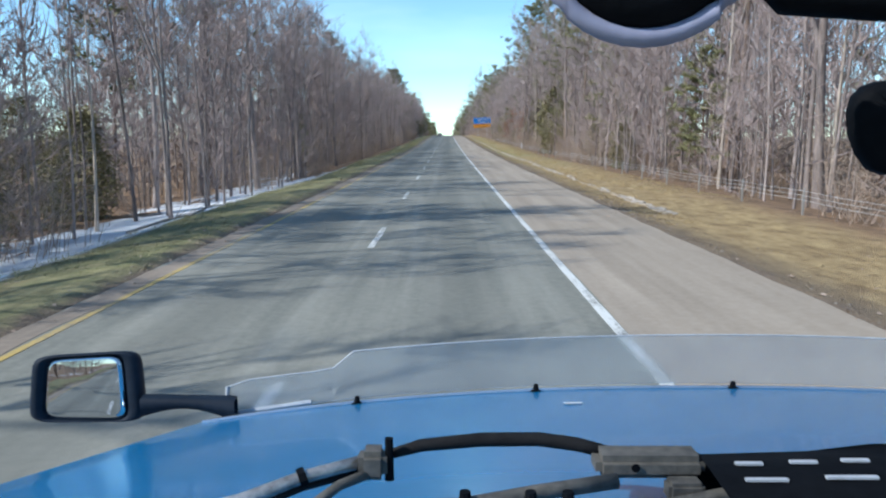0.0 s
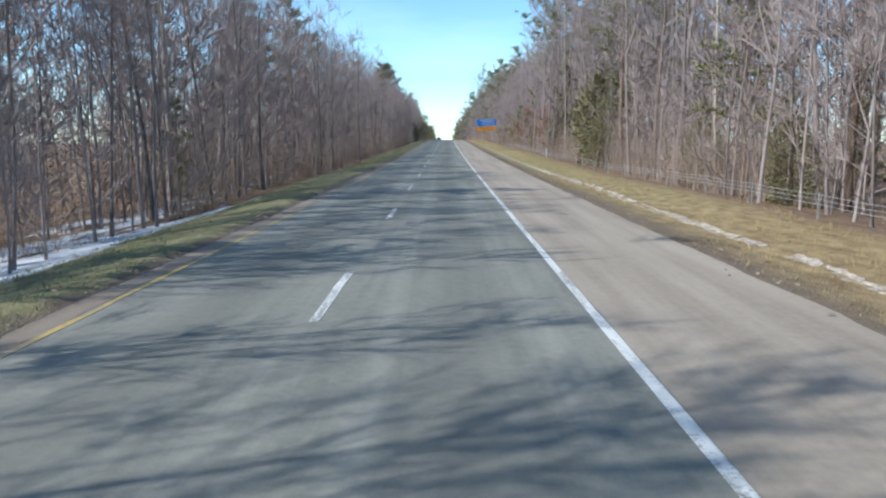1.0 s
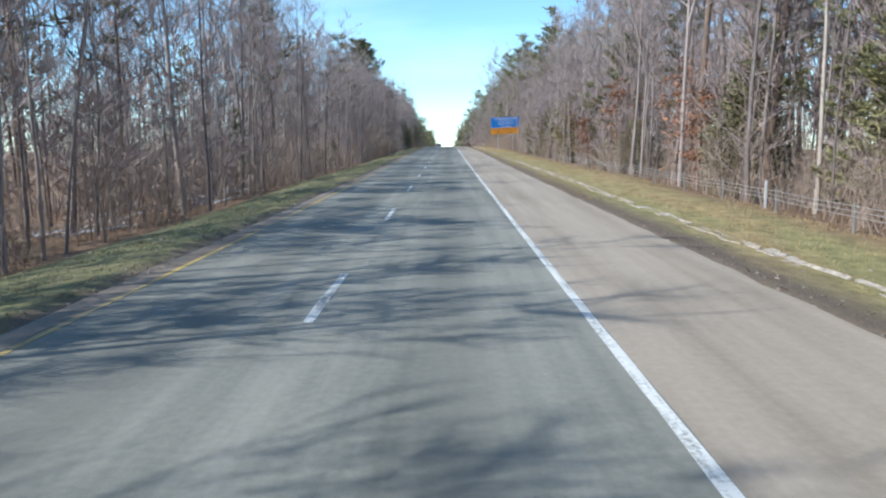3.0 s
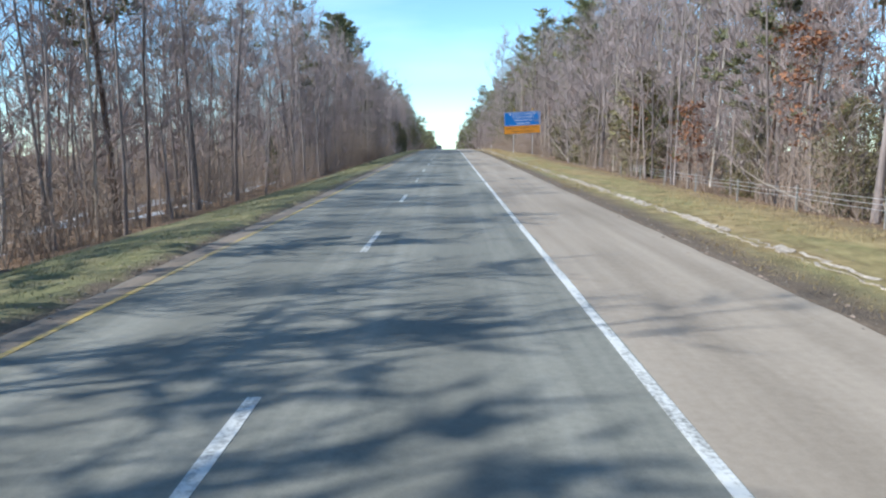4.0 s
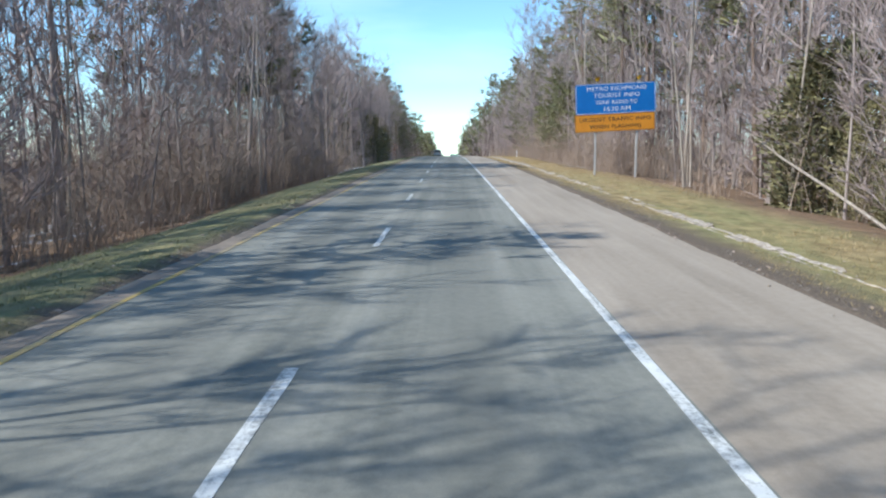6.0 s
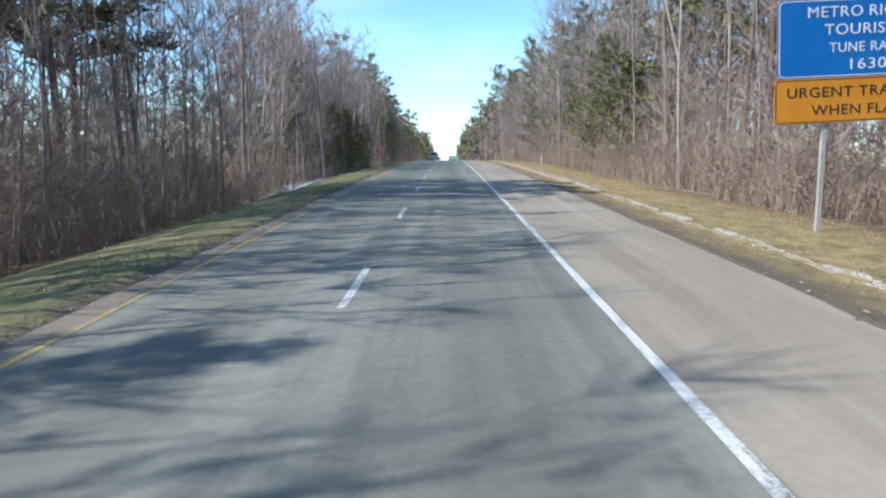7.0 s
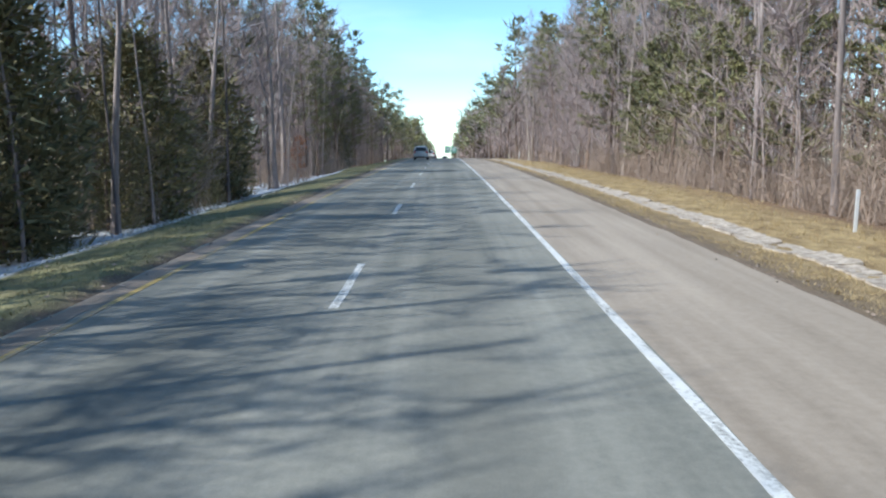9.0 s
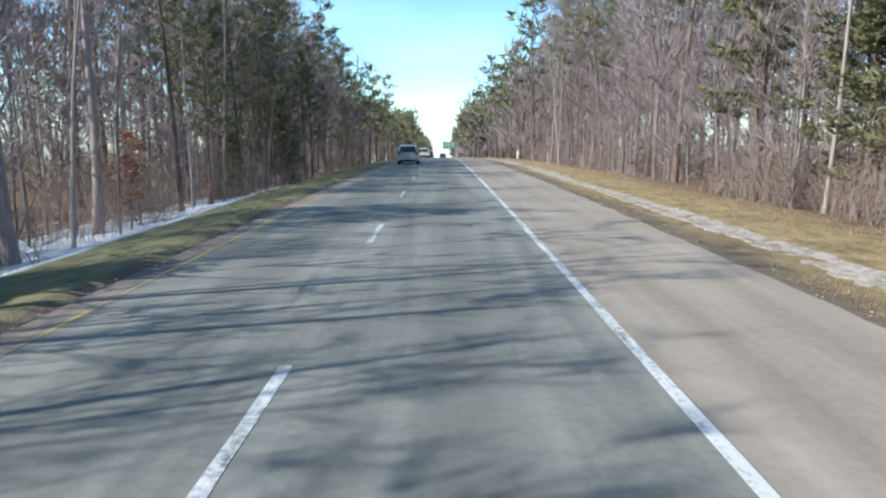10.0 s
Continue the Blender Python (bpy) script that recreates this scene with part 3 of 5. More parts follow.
# evergreens, russet trees and pines at their own places
for k, (x, y, tall) in enumerate(((-17.0, 23, 4.4), (-18.2, 29, 5.0), (-18.0, 33, 4.6), (-14.0, 287, 5.2), (-14.6, 290.5, 5.8), (-14.0, 294, 5.6), (-14.8, 297, 6.2), (-13.9, 300.5, 5.8), (-14.2, 303.5, 5.6), (-14.6, 307, 5.2), (-14.0, 310.5, 5.6), (-14.5, 314, 6.0), (-14.0, 317, 4.8),
                                  (-13.6, 283.5, 3.0), (-15.5, 281, 4.6), (-15.8, 272, 4.4), (-15.0, 268, 3.4), (-14.5, 360, 5.0), (-14.0, 347, 4.6),
                                  (11.8, 98, 6.2), (12.6, 101, 6.6), (12.2, 104.5, 5.5), (12.4, 199, 4.6), (13.0, 202.5, 5.2), (12.2, 206, 4.4), (12.9, 209.5, 5.6), (12.3, 212.5, 4.8), (12.3, 62, 4.4), (12.2, 73, 5.0),
                                  (12.6, 178.5, 5.8), (13.2, 182.5, 6.4), (11.9, 148.5, 5.2), (12.5, 128, 4.6), (13.0, 160, 5.0), (12.8, 262, 5.0), (12.4, 284, 5.4), (13.0, 288, 6.2))):
    plant("cedar", x, y, rng, tall / (5.5, 6.5, 3.6)[k % 3], 1.0, k % 3)
for k, (x, y, s) in enumerate(((10.7, 130, 1.15), (11.2, 136, 1.2), (-24.0, 92, 0.8), (-27.0, 98, 0.9), (-25.5, 103, 0.8), (-29.0, 101, 0.9), (10.6, 162, 0.9), (11.3, 150, 1.0), (-13.0, 331, 0.7), (12.0, 178, 0.8))):
    plant("russet", x, y, rng, s, 1.0, k % 2)
for y, x in [(120, 14), (127, 13), (133, 15), (140, 13.5), (147, 15), (86, 13), (90, 15), (94, 12.5), (99, 14.5), (104, 13), (40, 13), (47, 15), (61, 14), (210, 14), (216, 15.5), (222, 15.5), (236, 15.5), (248, 12.5),
             (255, 14), (262, 12), (271, 14.5), (279, 14), (290, 14.8), (301, 13.6), (316, 13.2), (328, 14), (342, 13.5),
             (352, 12.5), (362, 13.5), (376, 13), (388, 13.5), (400, 12.5)]:
    plant("pine", x, y, rng, rng.uniform(0.92, 1.12), 1.0)
for y, x in [(215, -18), (283, -16.5),              (338, -13.6), (344, -15.2), (349, -13.8), (355, -14.6), (361, -13.8), (368, -15), (375, -14), (382, -13.8), (390, -14.5), (399, -14), (408, -15)]:
    plant("pine", x, y, rng, rng.uniform(0.62, 0.79) * (0.84 if y > 350 else 1.0), 1.0)
for y, x in ((341, -13.2), (347, -14.6), (352, -13.0), (358, -13.8), (365, -12.9), (371, -13.4)):
    plant("pine", x, y, rng, rng.uniform(0.66, 0.74), 1.0, 1 + 2 * (int(y) % 2))

for y, x in ((126, 12.4), (131, 13.2), (135, 12.2)):
    plant("pine", x, y, rng, 1.22, 1.0, 2)
for i in range(15):
    plant("young", 12.8 + 4.2 * rng.random(), 258 + 75 * (i + rng.random()) / 15, rng, rng.uniform(0.7, 1.1))
for i in range(9):
    plant("young", -14.5 - 4.0 * rng.random(), 262 + 60 * (i + rng.random()) / 9, rng, rng.uniform(0.6, 0.95))
for i in range(10):
    plant("young", 13.0 + 4.0 * rng.random(), 40 + 160 * (i + rng.random()) / 10, rng, rng.uniform(0.6, 0.9))
for i in range(6):
    plant("young", -13.6 - 3.0 * rng.random(), 20 + 170 * (i + rng.random()) / 6, rng, rng.uniform(0.5, 0.8))

for y, x in ((278, 11.6), (294.5, 11.8), (311, 11.6), (319, 11.2), (337, 11.4)):
    plant("pine", x, y, rng, rng.uniform(0.72, 0.9), 1.0, 3)

for i in range(15):
    plant("spread", 11.5 + 1.8 * rng.random(), 262 + 76 * (i + rng.random()) / 15, rng, rng.uniform(0.8, 1.05))
for y, x in ((44, 12.6), (70, 13.4), (96, 12.8), (118, 13.6), (158, 12.8), (176, 13.5), (212, 13.4), (314, 11.9), (319, 12.4), (325, 11.7), (331, 12.6)):
    plant("spread", x, y, rng, rng.uniform(0.8, 1.0))

oak = tree_master("wide_oak", bare_tree(290, 11.0, 0.16, 18, 6, 6, 1.5, 8, 1.3, 2.3, 0.3), (GREY_BARK, TWIG), "broad leafless oak with long low limbs", "tree", "")
oak.matrix_basis = planted(11.4, 386, rng, 1.1)

# thick-trunked trees standing in both edges
for i in range(48):
    x, y = -12.9 - 4.2 * rng.random(), 8 + 390 * (i + rng.random()) / 48
    if not shades_sunny_road(x, y) or rng.random() < 0.5:
        plant("stout", x, y, rng, rng.uniform(0.76, 0.95), rng.uniform(0.95, 1.08))
for i in range(20):
    y = 10 + 370 * (i + rng.random()) / 20
    plant("stout", 12.2 + 3.6 * rng.random() + (3.0 if 218 < y < 242 else 0.0), y, rng, rng.uniform(0.8, 1.0))
for y in (295, 299, 306, 312):
    plant("stout", -12.4 - 1.6 * rng.random(), y, rng, rng.uniform(0.74, 0.88))
for i in range(230):
    plant("pole", -12.6 - 5.5 * rng.random(), 6 + 390 * (i + rng.random()) / 230, rng, rng.uniform(0.8, 1.1))
for x, y, lean in ((10.6, 223.6, 5.0), (10.9, 224.6, 2.0), (11.2, 225.0, 0.5), (11.7, 226.0, 1.0)):
    tree = plant("pale", x, y, rng, 0.95, 1.0)
    tree.rotation_euler = (0.0, radians(-lean), 0.0)
for i in range(150):
    y = 8 + 330 * (i + rng.random()) / 150
    plant("pole", 10.8 + 4.5 * rng.random() + (3.5 if 218 < y < 242 else 0.0), y, rng, rng.uniform(0.85, 1.15))
# a close group of evergreens, added behind the edge to cast shade on both lanes
for x, y in ((-18.2, 240.0), (-17.6, 243.4), (-18.8, 246.6)):
    plant("spread", x, y, rng, 1.4, 1.15, 2)

# mixed bare trees along both edges
for i in range(205):
    y = 6 + 400 * (i + rng.random()) / 205
    x = -12.5 - 4.4 * rng.random() ** 0.9
    if shades_sunny_road(x, y) and rng.random() < 0.35:
        continue
    kind = rng.choices(("bare", "thin", "pale", "bushy"), (0.45, 0.12, 0.06, 0.37))[0]
    front = (x + 12.5) / -4.4
    plant(kind, x, y, rng, (rng.uniform(0.74, 0.92) + 0.14 * front) * (0.92 if y > 280 else 1.0) * (0.9 if y > 350 else 1.0), rng.uniform(0.92, 1.08))
for i in range(225):
    y = 4 + 400 * (i + rng.random()) / 225
    x = 10.2 + 4.8 * rng.random() ** 0.9
    if 221 < y < 240 and x < 14.5:
        x += 4.0
    kind = rng.choices(("bare", "thin", "pale", "bushy"), (0.33, 0.08, 0.17, 0.42))[0]
    plant(kind, x, y, rng, rng.uniform(0.95, 1.22) * (0.9 if kind == "bushy" else 1.0) * (1.1 if y > 120 else 1.0), rng.uniform(0.98, 1.14))


# ---------------------------------------------------------------- deep woods, thickets and grass
def arrays(soup):
    tris = []
    for f in soup.f:
        tris.append(f[:3])
        if len(f) == 4:
            tris.append((f[0], f[2], f[3]))
    return np.array(soup.v), np.array(tris)


def scatter(name, kinds, spots, label, category):
    """One joined mesh: kinds is a list of lists of (arrays, material slot); spots give kind, place, turn, scale."""
    vs, fs, ms, count = [], [], [], 0
    mats = []
    for pieces in kinds:
        for _, m in pieces:
            if m not in mats:
                mats.append(m)
    for k, x, y, z, turn, s, tall in spots:
        c, sn = math.cos(turn) * s, math.sin(turn) * s
        rot = np.array([[c, sn, 0], [-sn, c, 0], [0.06 * s * math.sin(37.0 * x + y), 0.06 * s * math.cos(23.0 * y + x), s * tall]])
        for (v, t), m in kinds[k]:
            vs.append(v @ rot + (x, y, z))
            fs.append(t + count)
            ms.append(np.full(len(t), mats.index(m)))
            count += len(v)
    v, f, m = np.concatenate(vs), np.concatenate(fs), np.concatenate(ms)
    me = bpy.data.meshes.new(name)
    me.vertices.add(len(v))
    me.vertices.foreach_set("co", v.ravel())
    me.loops.add(f.size)
    me.loops.foreach_set("vertex_index", f.ravel().astype(np.int32))
    me.polygons.add(len(f))
    me.polygons.foreach_set("loop_start", np.arange(0, f.size, 3, dtype=np.int32))
    me.polygons.foreach_set("loop_total", np.full(len(f), 3, dtype=np.int32))
    for mat in mats:
        me.materials.append(mat)
    me.polygons.foreach_set("material_index", m.astype(np.int32))
    me.update(calc_edges=True)
    me.validate()
    return tagged(new(name, me), label, category, kind="stuff")


WOOD_KINDS, DEEP_KINDS = [], []
for i in range(7):
    a, c = bare_tree(300 + i, 11.5 + i * 0.9, 0.12, 9, 5, 4, 4.0, 4, 1.5)
    WOOD_KINDS.append([(arrays(a), PALE_BARK if i == 5 else GREY_BARK), (arrays(c), TWIG)])
    a, c = bare_tree(320 + i, 11.5 + i * 0.9, 0.06, 8, 4, 5, 4.6, 3, 1.8)
    DEEP_KINDS.append([(arrays(a), GREY_BARK), (arrays(c), TWIG)])
for i in range(3):
    a, c = pine(340 + i, 16 + i, 0.45, 14, 4, 9, 0.8)
    WOOD_KINDS.append([(arrays(a), PINE_BARK), (arrays(c), NEEDLE)])
    a, c = pine(350 + i, 16 + i, 0.45, 12, 3, 6, 1.3)
    DEEP_KINDS.append([(arrays(a), PINE_BARK), (arrays(c), NEEDLE)])


OUTER_KINDS = []
for i in range(5):
    a, c = bare_tree(360 + i, 13 + i, 0.02, 9, 2, 2, 17.0, 3, 2.6)
    OUTER_KINDS.append([(arrays(a), GREY_BARK), (arrays(c), TWIG)])
for i in range(3):
    a, c = pine(370 + i, 15 + i, 0.3, 11, 3, 4, 2.4)
    OUTER_KINDS.append([(arrays(a), PINE_BARK), (arrays(c), NEEDLE)])


def wood_spots(side, near, far, y0, y1, count, pines, size):
    out = []
    for i in range(count):
        x = side * (near + (far - near) * rng.random())
        y = rng.uniform(y0, y1)
        if side < 0 and (80 < y < 100 and 20 < abs(x) < 30 and rng.random() < 0.4 or shades_sunny_road(x, y) and rng.random() < 0.85):
            continue
        k = 7 + rng.randrange(3) if rng.random() < pines(y) else rng.randrange(7)
        out.append((k, x, y, ground_z(x, y), rng.uniform(0, 6.28), size * rng.uniform(0.75, 1.15), rng.uniform(0.92, 1.1)))
    return out


def left_pines(y):
    return 0.04 if y < 342 else (0.25 if y < 358 else 0.42)


def right_pines(y):
    return 0.08 if y < 210 else 0.2


scatter("woods_left", WOOD_KINDS, wood_spots(-1, 15.5, 25, 4, 420, 630, left_pines, 1.0), "bare winter woodland behind the shaded edge", "woods")
scatter("woods_right", WOOD_KINDS, wood_spots(1, 14.0, 25, 4, 420, 500, right_pines, 1.22), "bare sunlit winter woodland behind the edge", "woods")
scatter("far_woods_left", DEEP_KINDS, wood_spots(-1, 26, 60, 0, 430, 370, left_pines, 0.84) + wood_spots(-1, 12.8, 34, 405, 520, 280, left_pines, 0.76),
        "deep bare winter woodland with scattered pines", "woods")
scatter("woods_behind", DEEP_KINDS, wood_spots(-1, 13, 32, -110, 4, 90, left_pines, 0.95) + wood_spots(1, 11.5, 30, -110, 4, 90, right_pines, 1.1),
        "bare winter woodland back along the highway", "woods")
scatter("far_woods_right", DEEP_KINDS, wood_spots(1, 24, 58, 0, 430, 370, right_pines, 1.12) + wood_spots(1, 9.4, 32, 402, 520, 280, right_pines, 1.1),
        "deep sunlit winter woodland with scattered pines", "woods")
def distant_spots(side, near):
    out = []
    for i in range(430):
        x, y = side * (near + 24 * rng.random() ** 1.4), rng.uniform(515, 1000)
        k = rng.randrange(5) if rng.random() < 0.55 else 5 + rng.randrange(3)
        out.append((k, x, y, ground_z(x, y), rng.uniform(0, 6.28), rng.uniform(0.85, 1.15) * (1.2 if side > 0 else 0.86), 1.0))
    return out


def outer_spots(side):
    out = []
    for i in range(230):
        x, y = side * rng.uniform(58, 135), rng.uniform(-10, 520)
        out.append((rng.randrange(5), x, y, ground_z(x, y), rng.uniform(0, 6.28), rng.uniform(0.85, 1.2), 1.0))
    return out


scatter("outer_woods_left", OUTER_KINDS, outer_spots(-1) + distant_spots(-1, 11.5), "far depth of the bare winter woodland", "woods")
scatter("outer_woods_right", OUTER_KINDS, outer_spots(1) + distant_spots(1, 7.5), "far depth of the bare winter woodland", "woods")
BRUSH_KINDS = [[(arrays(brush_clump(400 + i, h, 13, sp)), BRUSH)] for i, (h, sp) in enumerate([(2.2, 0.5), (3.2, 0.4), (1.5, 0.8), (4.2, 0.3)])]
# stretches of closer brush: from, to, clumps, size
DENSE = {-1: ((62, 110, 150, 1.0), (110, 212, 130, 1.0), (212, 264, 420, 1.2), (330, 370, 100, 1.0)), 1: ((238, 300, 430, 1.2), (300, 340, 200, 0.85), (60, 130, 130, 1.1))}
for side, near, far, name, label, count in ((-1, 12.7, 21, "thicket_left", "tangled brown thicket under the shaded trees", 800),
                                            (1, 9.8, 19, "thicket_right", "sunlit tangle of dry brown brush", 650)):
    spots = []
    for i in range(count):
        y = rng.uniform(2, 430)
        x = side * (near + (far - near) * rng.random() ** 1.4)
        if noise.noise((y * 0.05, side * 3.0, 1.5)) < -0.18 and rng.random() < 0.7 and not (side < 0 and 245 < y < 300):
            continue
        if side < 0 and y < 60 and x > -16 and rng.random() < 0.75:
            continue
        if side > 0 and 226 < y < 238 and x < 13:
            continue
        spots.append((rng.randrange(4), x, y, ground_z(x, y), rng.uniform(0, 6.28), rng.uniform(0.7, 1.3), 1.0))
    for y0, y1, number, size in DENSE[side]:
        for i in range(number):
            y, x = rng.uniform(y0, y1), side * (near + 0.4 + 4.5 * rng.random() ** 1.3)
            spots.append((rng.randrange(4), x, y, ground_z(x, y), rng.uniform(0, 6.28), size * rng.uniform(0.75, 1.25), 1.0))
    scatter(name, BRUSH_KINDS, spots, label, "thicket")


UNDER_KINDS = []
for i, h in enumerate((3.0, 4.2, 5.2)):
    s, r = Soup(), random.Random(450 + i)
    for k in range(16):
        a = Vector((r.gauss(0, 0.8), r.gauss(0, 0.8), -0.1))
        d = upright(r, 0.7)
        c = a + d * h * r.uniform(0.5, 1.1)
        s.sliver(a, c, 0.05)
        for j in range(5):
            e = a.lerp(c, r.uniform(0.1, 0.95))
            s.sliver(e, e + (d * 0.4 + around(r, r.uniform(0, 6.28), r.uniform(-0.2, 0.6))).normalized() * h * r.uniform(0.2, 0.45), 0.045)
    UNDER_KINDS.append([(arrays(s), BRUSH)])
for side, name in ((-1, "undergrowth_left"), (1, "undergrowth_right")):
    spots = []
    for i in range(640 if side < 0 else 430):
        x, y = side * rng.uniform(17, 55), rng.uniform(0, 470)
        spots.append((rng.randrange(3), x, y, ground_z(x, y), rng.uniform(0, 6.28), rng.uniform(0.7, 1.2), 1.0))
    scatter(name, UNDER_KINDS, spots, "dim brown undergrowth deep in the wood", "thicket")


def tuft(seed, height, blades=5):
    r = random.Random(seed)
    s = Soup()
    for i in range(blades):
        a = Vector((r.gauss(0, 0.07), r.gauss(0, 0.07), -0.02))
        s.sliver(a, a + upright(r, 0.75) * height * r.uniform(0.5, 1.2), 0.008)
    return s


def grass(name, x0, x1, mat, height, count, y0, y1, label):
    kinds = [[(arrays(tuft(500 + i, height * (0.7 + 0.3 * i))), mat)] for i in range(3)]
    spots = []
    while len(spots) < count:
        x, y = rng.uniform(x0, x1), y0 + (y1 - y0) * rng.random()
        if noise.noise((x * 0.5, y * 0.12, 4.4)) < -0.1:
            continue
        spots.append((rng.randrange(3), x, y, ground_z(x, y), rng.uniform(0, 6.28), rng.uniform(0.6, 1.3), 1.0))
    scatter(name, kinds, spots, label, "grass")


grass("grass_left", -10.8, -7.35, OLIVE_BLADE, 0.085, 17000, 6, 360, "short patchy olive and straw verge grass")
grass("grass_right", 5.9, 9.6, TAN_BLADE, 0.12, 14000, 6, 360, "dry straw-coloured verge grass in the sun")
grass("grass_gutter_edge", 3.6, 5.7, TAN_BLADE, 0.085, 8000, 6, 250, "thin dry grass growing over the gutter edge")
grass("grass_dirt_edge", 3.6, 4.85, TAN_BLADE, 0.085, 4500, 250, 360, "thin dry grass between shoulder and gutter")


def stone(seed):
    r = random.Random(seed)
    s = Soup()
    a = [Vector((math.cos(g) * r.uniform(0.7, 1.2), math.sin(g) * r.uniform(0.7, 1.2), r.uniform(-0.2, 0.2))) for g in (0, 1.57, 3.14, 4.71)]
    s.v = [tuple(p) for p in a] + [(0, 0, r.uniform(0.4, 0.8)), (0, 0, -0.5)]
    s.f = [(0, 1, 4), (1, 2, 4), (2, 3, 4), (3, 0, 4), (1, 0, 5), (2, 1, 5), (3, 2, 5), (0, 3, 5)]
    return s


STONE_KINDS = [[(arrays(stone(600 + i)), PEBBLE)] for i in range(4)]
LEAF_KINDS = []
for i in range(3):
    s = Soup()
    s.leaf((0, 0, 0.01), (1, 0, 0.2), (0, 0.3, 1), 1.0, 0.3)
    LEAF_KINDS.append([(arrays(s), BRUSH)])
spots = []
for i in range(3200):
    y = rng.uniform(4, 360)
    side = rng.random()
    x = rng.gauss(-7.35, 0.18) if side < 0.4 else (rng.gauss(3.5, 0.25) if side < 0.8 else rng.gauss(5.15, 0.45))
    on = LEFT_EDGE < x < RIGHT_EDGE - 0.1
    spots.append((rng.randrange(4), x, y, road_z(y) + 0.005 if on else ground_z(x, y), rng.uniform(0, 6.28), rng.uniform(0.012, 0.04), 1.0))
scatter("roadside_gravel", STONE_KINDS, spots, "loose pale gravel along the pavement edges", "gravel")
spots = []
for i in range(5200):
    y = rng.uniform(4, 360)
    x = rng.choice((rng.uniform(-11.5, -7.3), rng.uniform(3.4, 10.5), rng.gauss(-7.3, 0.2), rng.gauss(3.6, 0.3)))
    on = LEFT_EDGE < x < RIGHT_EDGE - 0.1
    spots.append((rng.randrange(3), x, y, (road_z(y) if on else ground_z(x, y)) + 0.012, rng.uniform(0, 6.28), rng.uniform(0.05, 0.12), 1.0))
scatter("fallen_leaves", LEAF_KINDS, spots, "scattered dry brown leaves on the verge", "leaves")

# pale scuffs across the shoulder
for y, x0, x1 in ((178.8, 2.72, 3.1), (182.6, 2.84, 3.1), (185.0, 1.92, 2.2)):
    s = strip(x0, x1, y, y + 0.18, 0.0015, 0.004, 0.06, 0.02, y)
    tagged(part("shoulder_scuff", s, WHITE_LINE), "pale worn paint scuff on the shoulder", "road marking", "paint scuffs", "structure")


# ---------------------------------------------------------------- roadside things
def letters(name, text, size, at, material, parent, width):
    """Raised lettering that faces down the road, centred at a place of the parent, one part a word."""
    made, total = [], 0.0
    for word in text.split():
        cu = bpy.data.curves.new(name, "FONT")
        cu.body, cu.size, cu.align_x, cu.align_y = word, size, "LEFT", "CENTER"
        cu.extrude, cu.resolution_u, cu.space_character = 0.004, 3, 1.08
        tmp = bpy.data.objects.new(name, cu)
        scene.collection.objects.link(tmp)
        me = bpy.data.meshes.new_from_object(tmp.evaluated_get(bpy.context.evaluated_depsgraph_get()))
        wide = tmp.dimensions.x
        bpy.data.objects.remove(tmp)
        me.materials.clear()
        me.materials.append(material)
        made.append((me, total))
        total += wide + size * 0.42
    total -= size * 0.42
    k = width / total
    for me, off in made:
        ob = new(name, me)
        ob.parent = parent
        ob.matrix_basis = Matrix.Translation((at[0] - width / 2 + off * k, at[1], at[2])) @ Euler((math.pi / 2, 0, 0)).to_matrix().to_4x4() @ Matrix.Diagonal((k, 1, 1, 1))


def plate(w, h, t, r, seg=5):
    """A rounded board of width w and height h, standing in the xz plane with its face at -y."""
    s = Soup()
    ring = []
    for cx, cz, a0 in ((w / 2 - r, h / 2 - r, 0), (-w / 2 + r, h / 2 - r, 90), (-w / 2 + r, -h / 2 + r, 180), (w / 2 - r, -h / 2 + r, 270)):
        for k in range(seg + 1):
            a = radians(a0 + 90 * k / seg)
            ring.append((cx + r * math.cos(a), cz + r * math.sin(a)))
    n = len(ring)
    s.v = [(x, -t / 2, z) for x, z in ring] + [(x, t / 2, z) for x, z in ring]
    s.f = [tuple(range(n)), tuple(reversed(range(n, 2 * n)))] + [(k, n + k, n + (k + 1) % n, (k + 1) % n) for k in range(n)]
    return s


def border(w, h, band, r, seg=5):
    """A flat raised rim that runs round a board."""
    s, rings = Soup(), []
    for ww, hh, rr in ((w, h, r), (w - 2 * band, h - 2 * band, max(0.01, r - band))):
        ring = []
        for cx, cz, a0 in ((ww / 2 - rr, hh / 2 - rr, 0), (-ww / 2 + rr, hh / 2 - rr, 90), (-ww / 2 + rr, -hh / 2 + rr, 180), (ww / 2 - rr, -hh / 2 + rr, 270)):
            for k in range(seg + 1):
                a = radians(a0 + 90 * k / seg)
                ring.append((cx + rr * math.cos(a), 0.0, cz + rr * math.sin(a)))
        rings.append(ring)
    o, i = rings
    s.grid([[(x, 0.003, z) for x, _, z in o], [(x, -0.003, z) for x, _, z in o], [(x, -0.003, z) for x, _, z in i], [(x, 0.003, z) for x, _, z in i]], True)
    return s


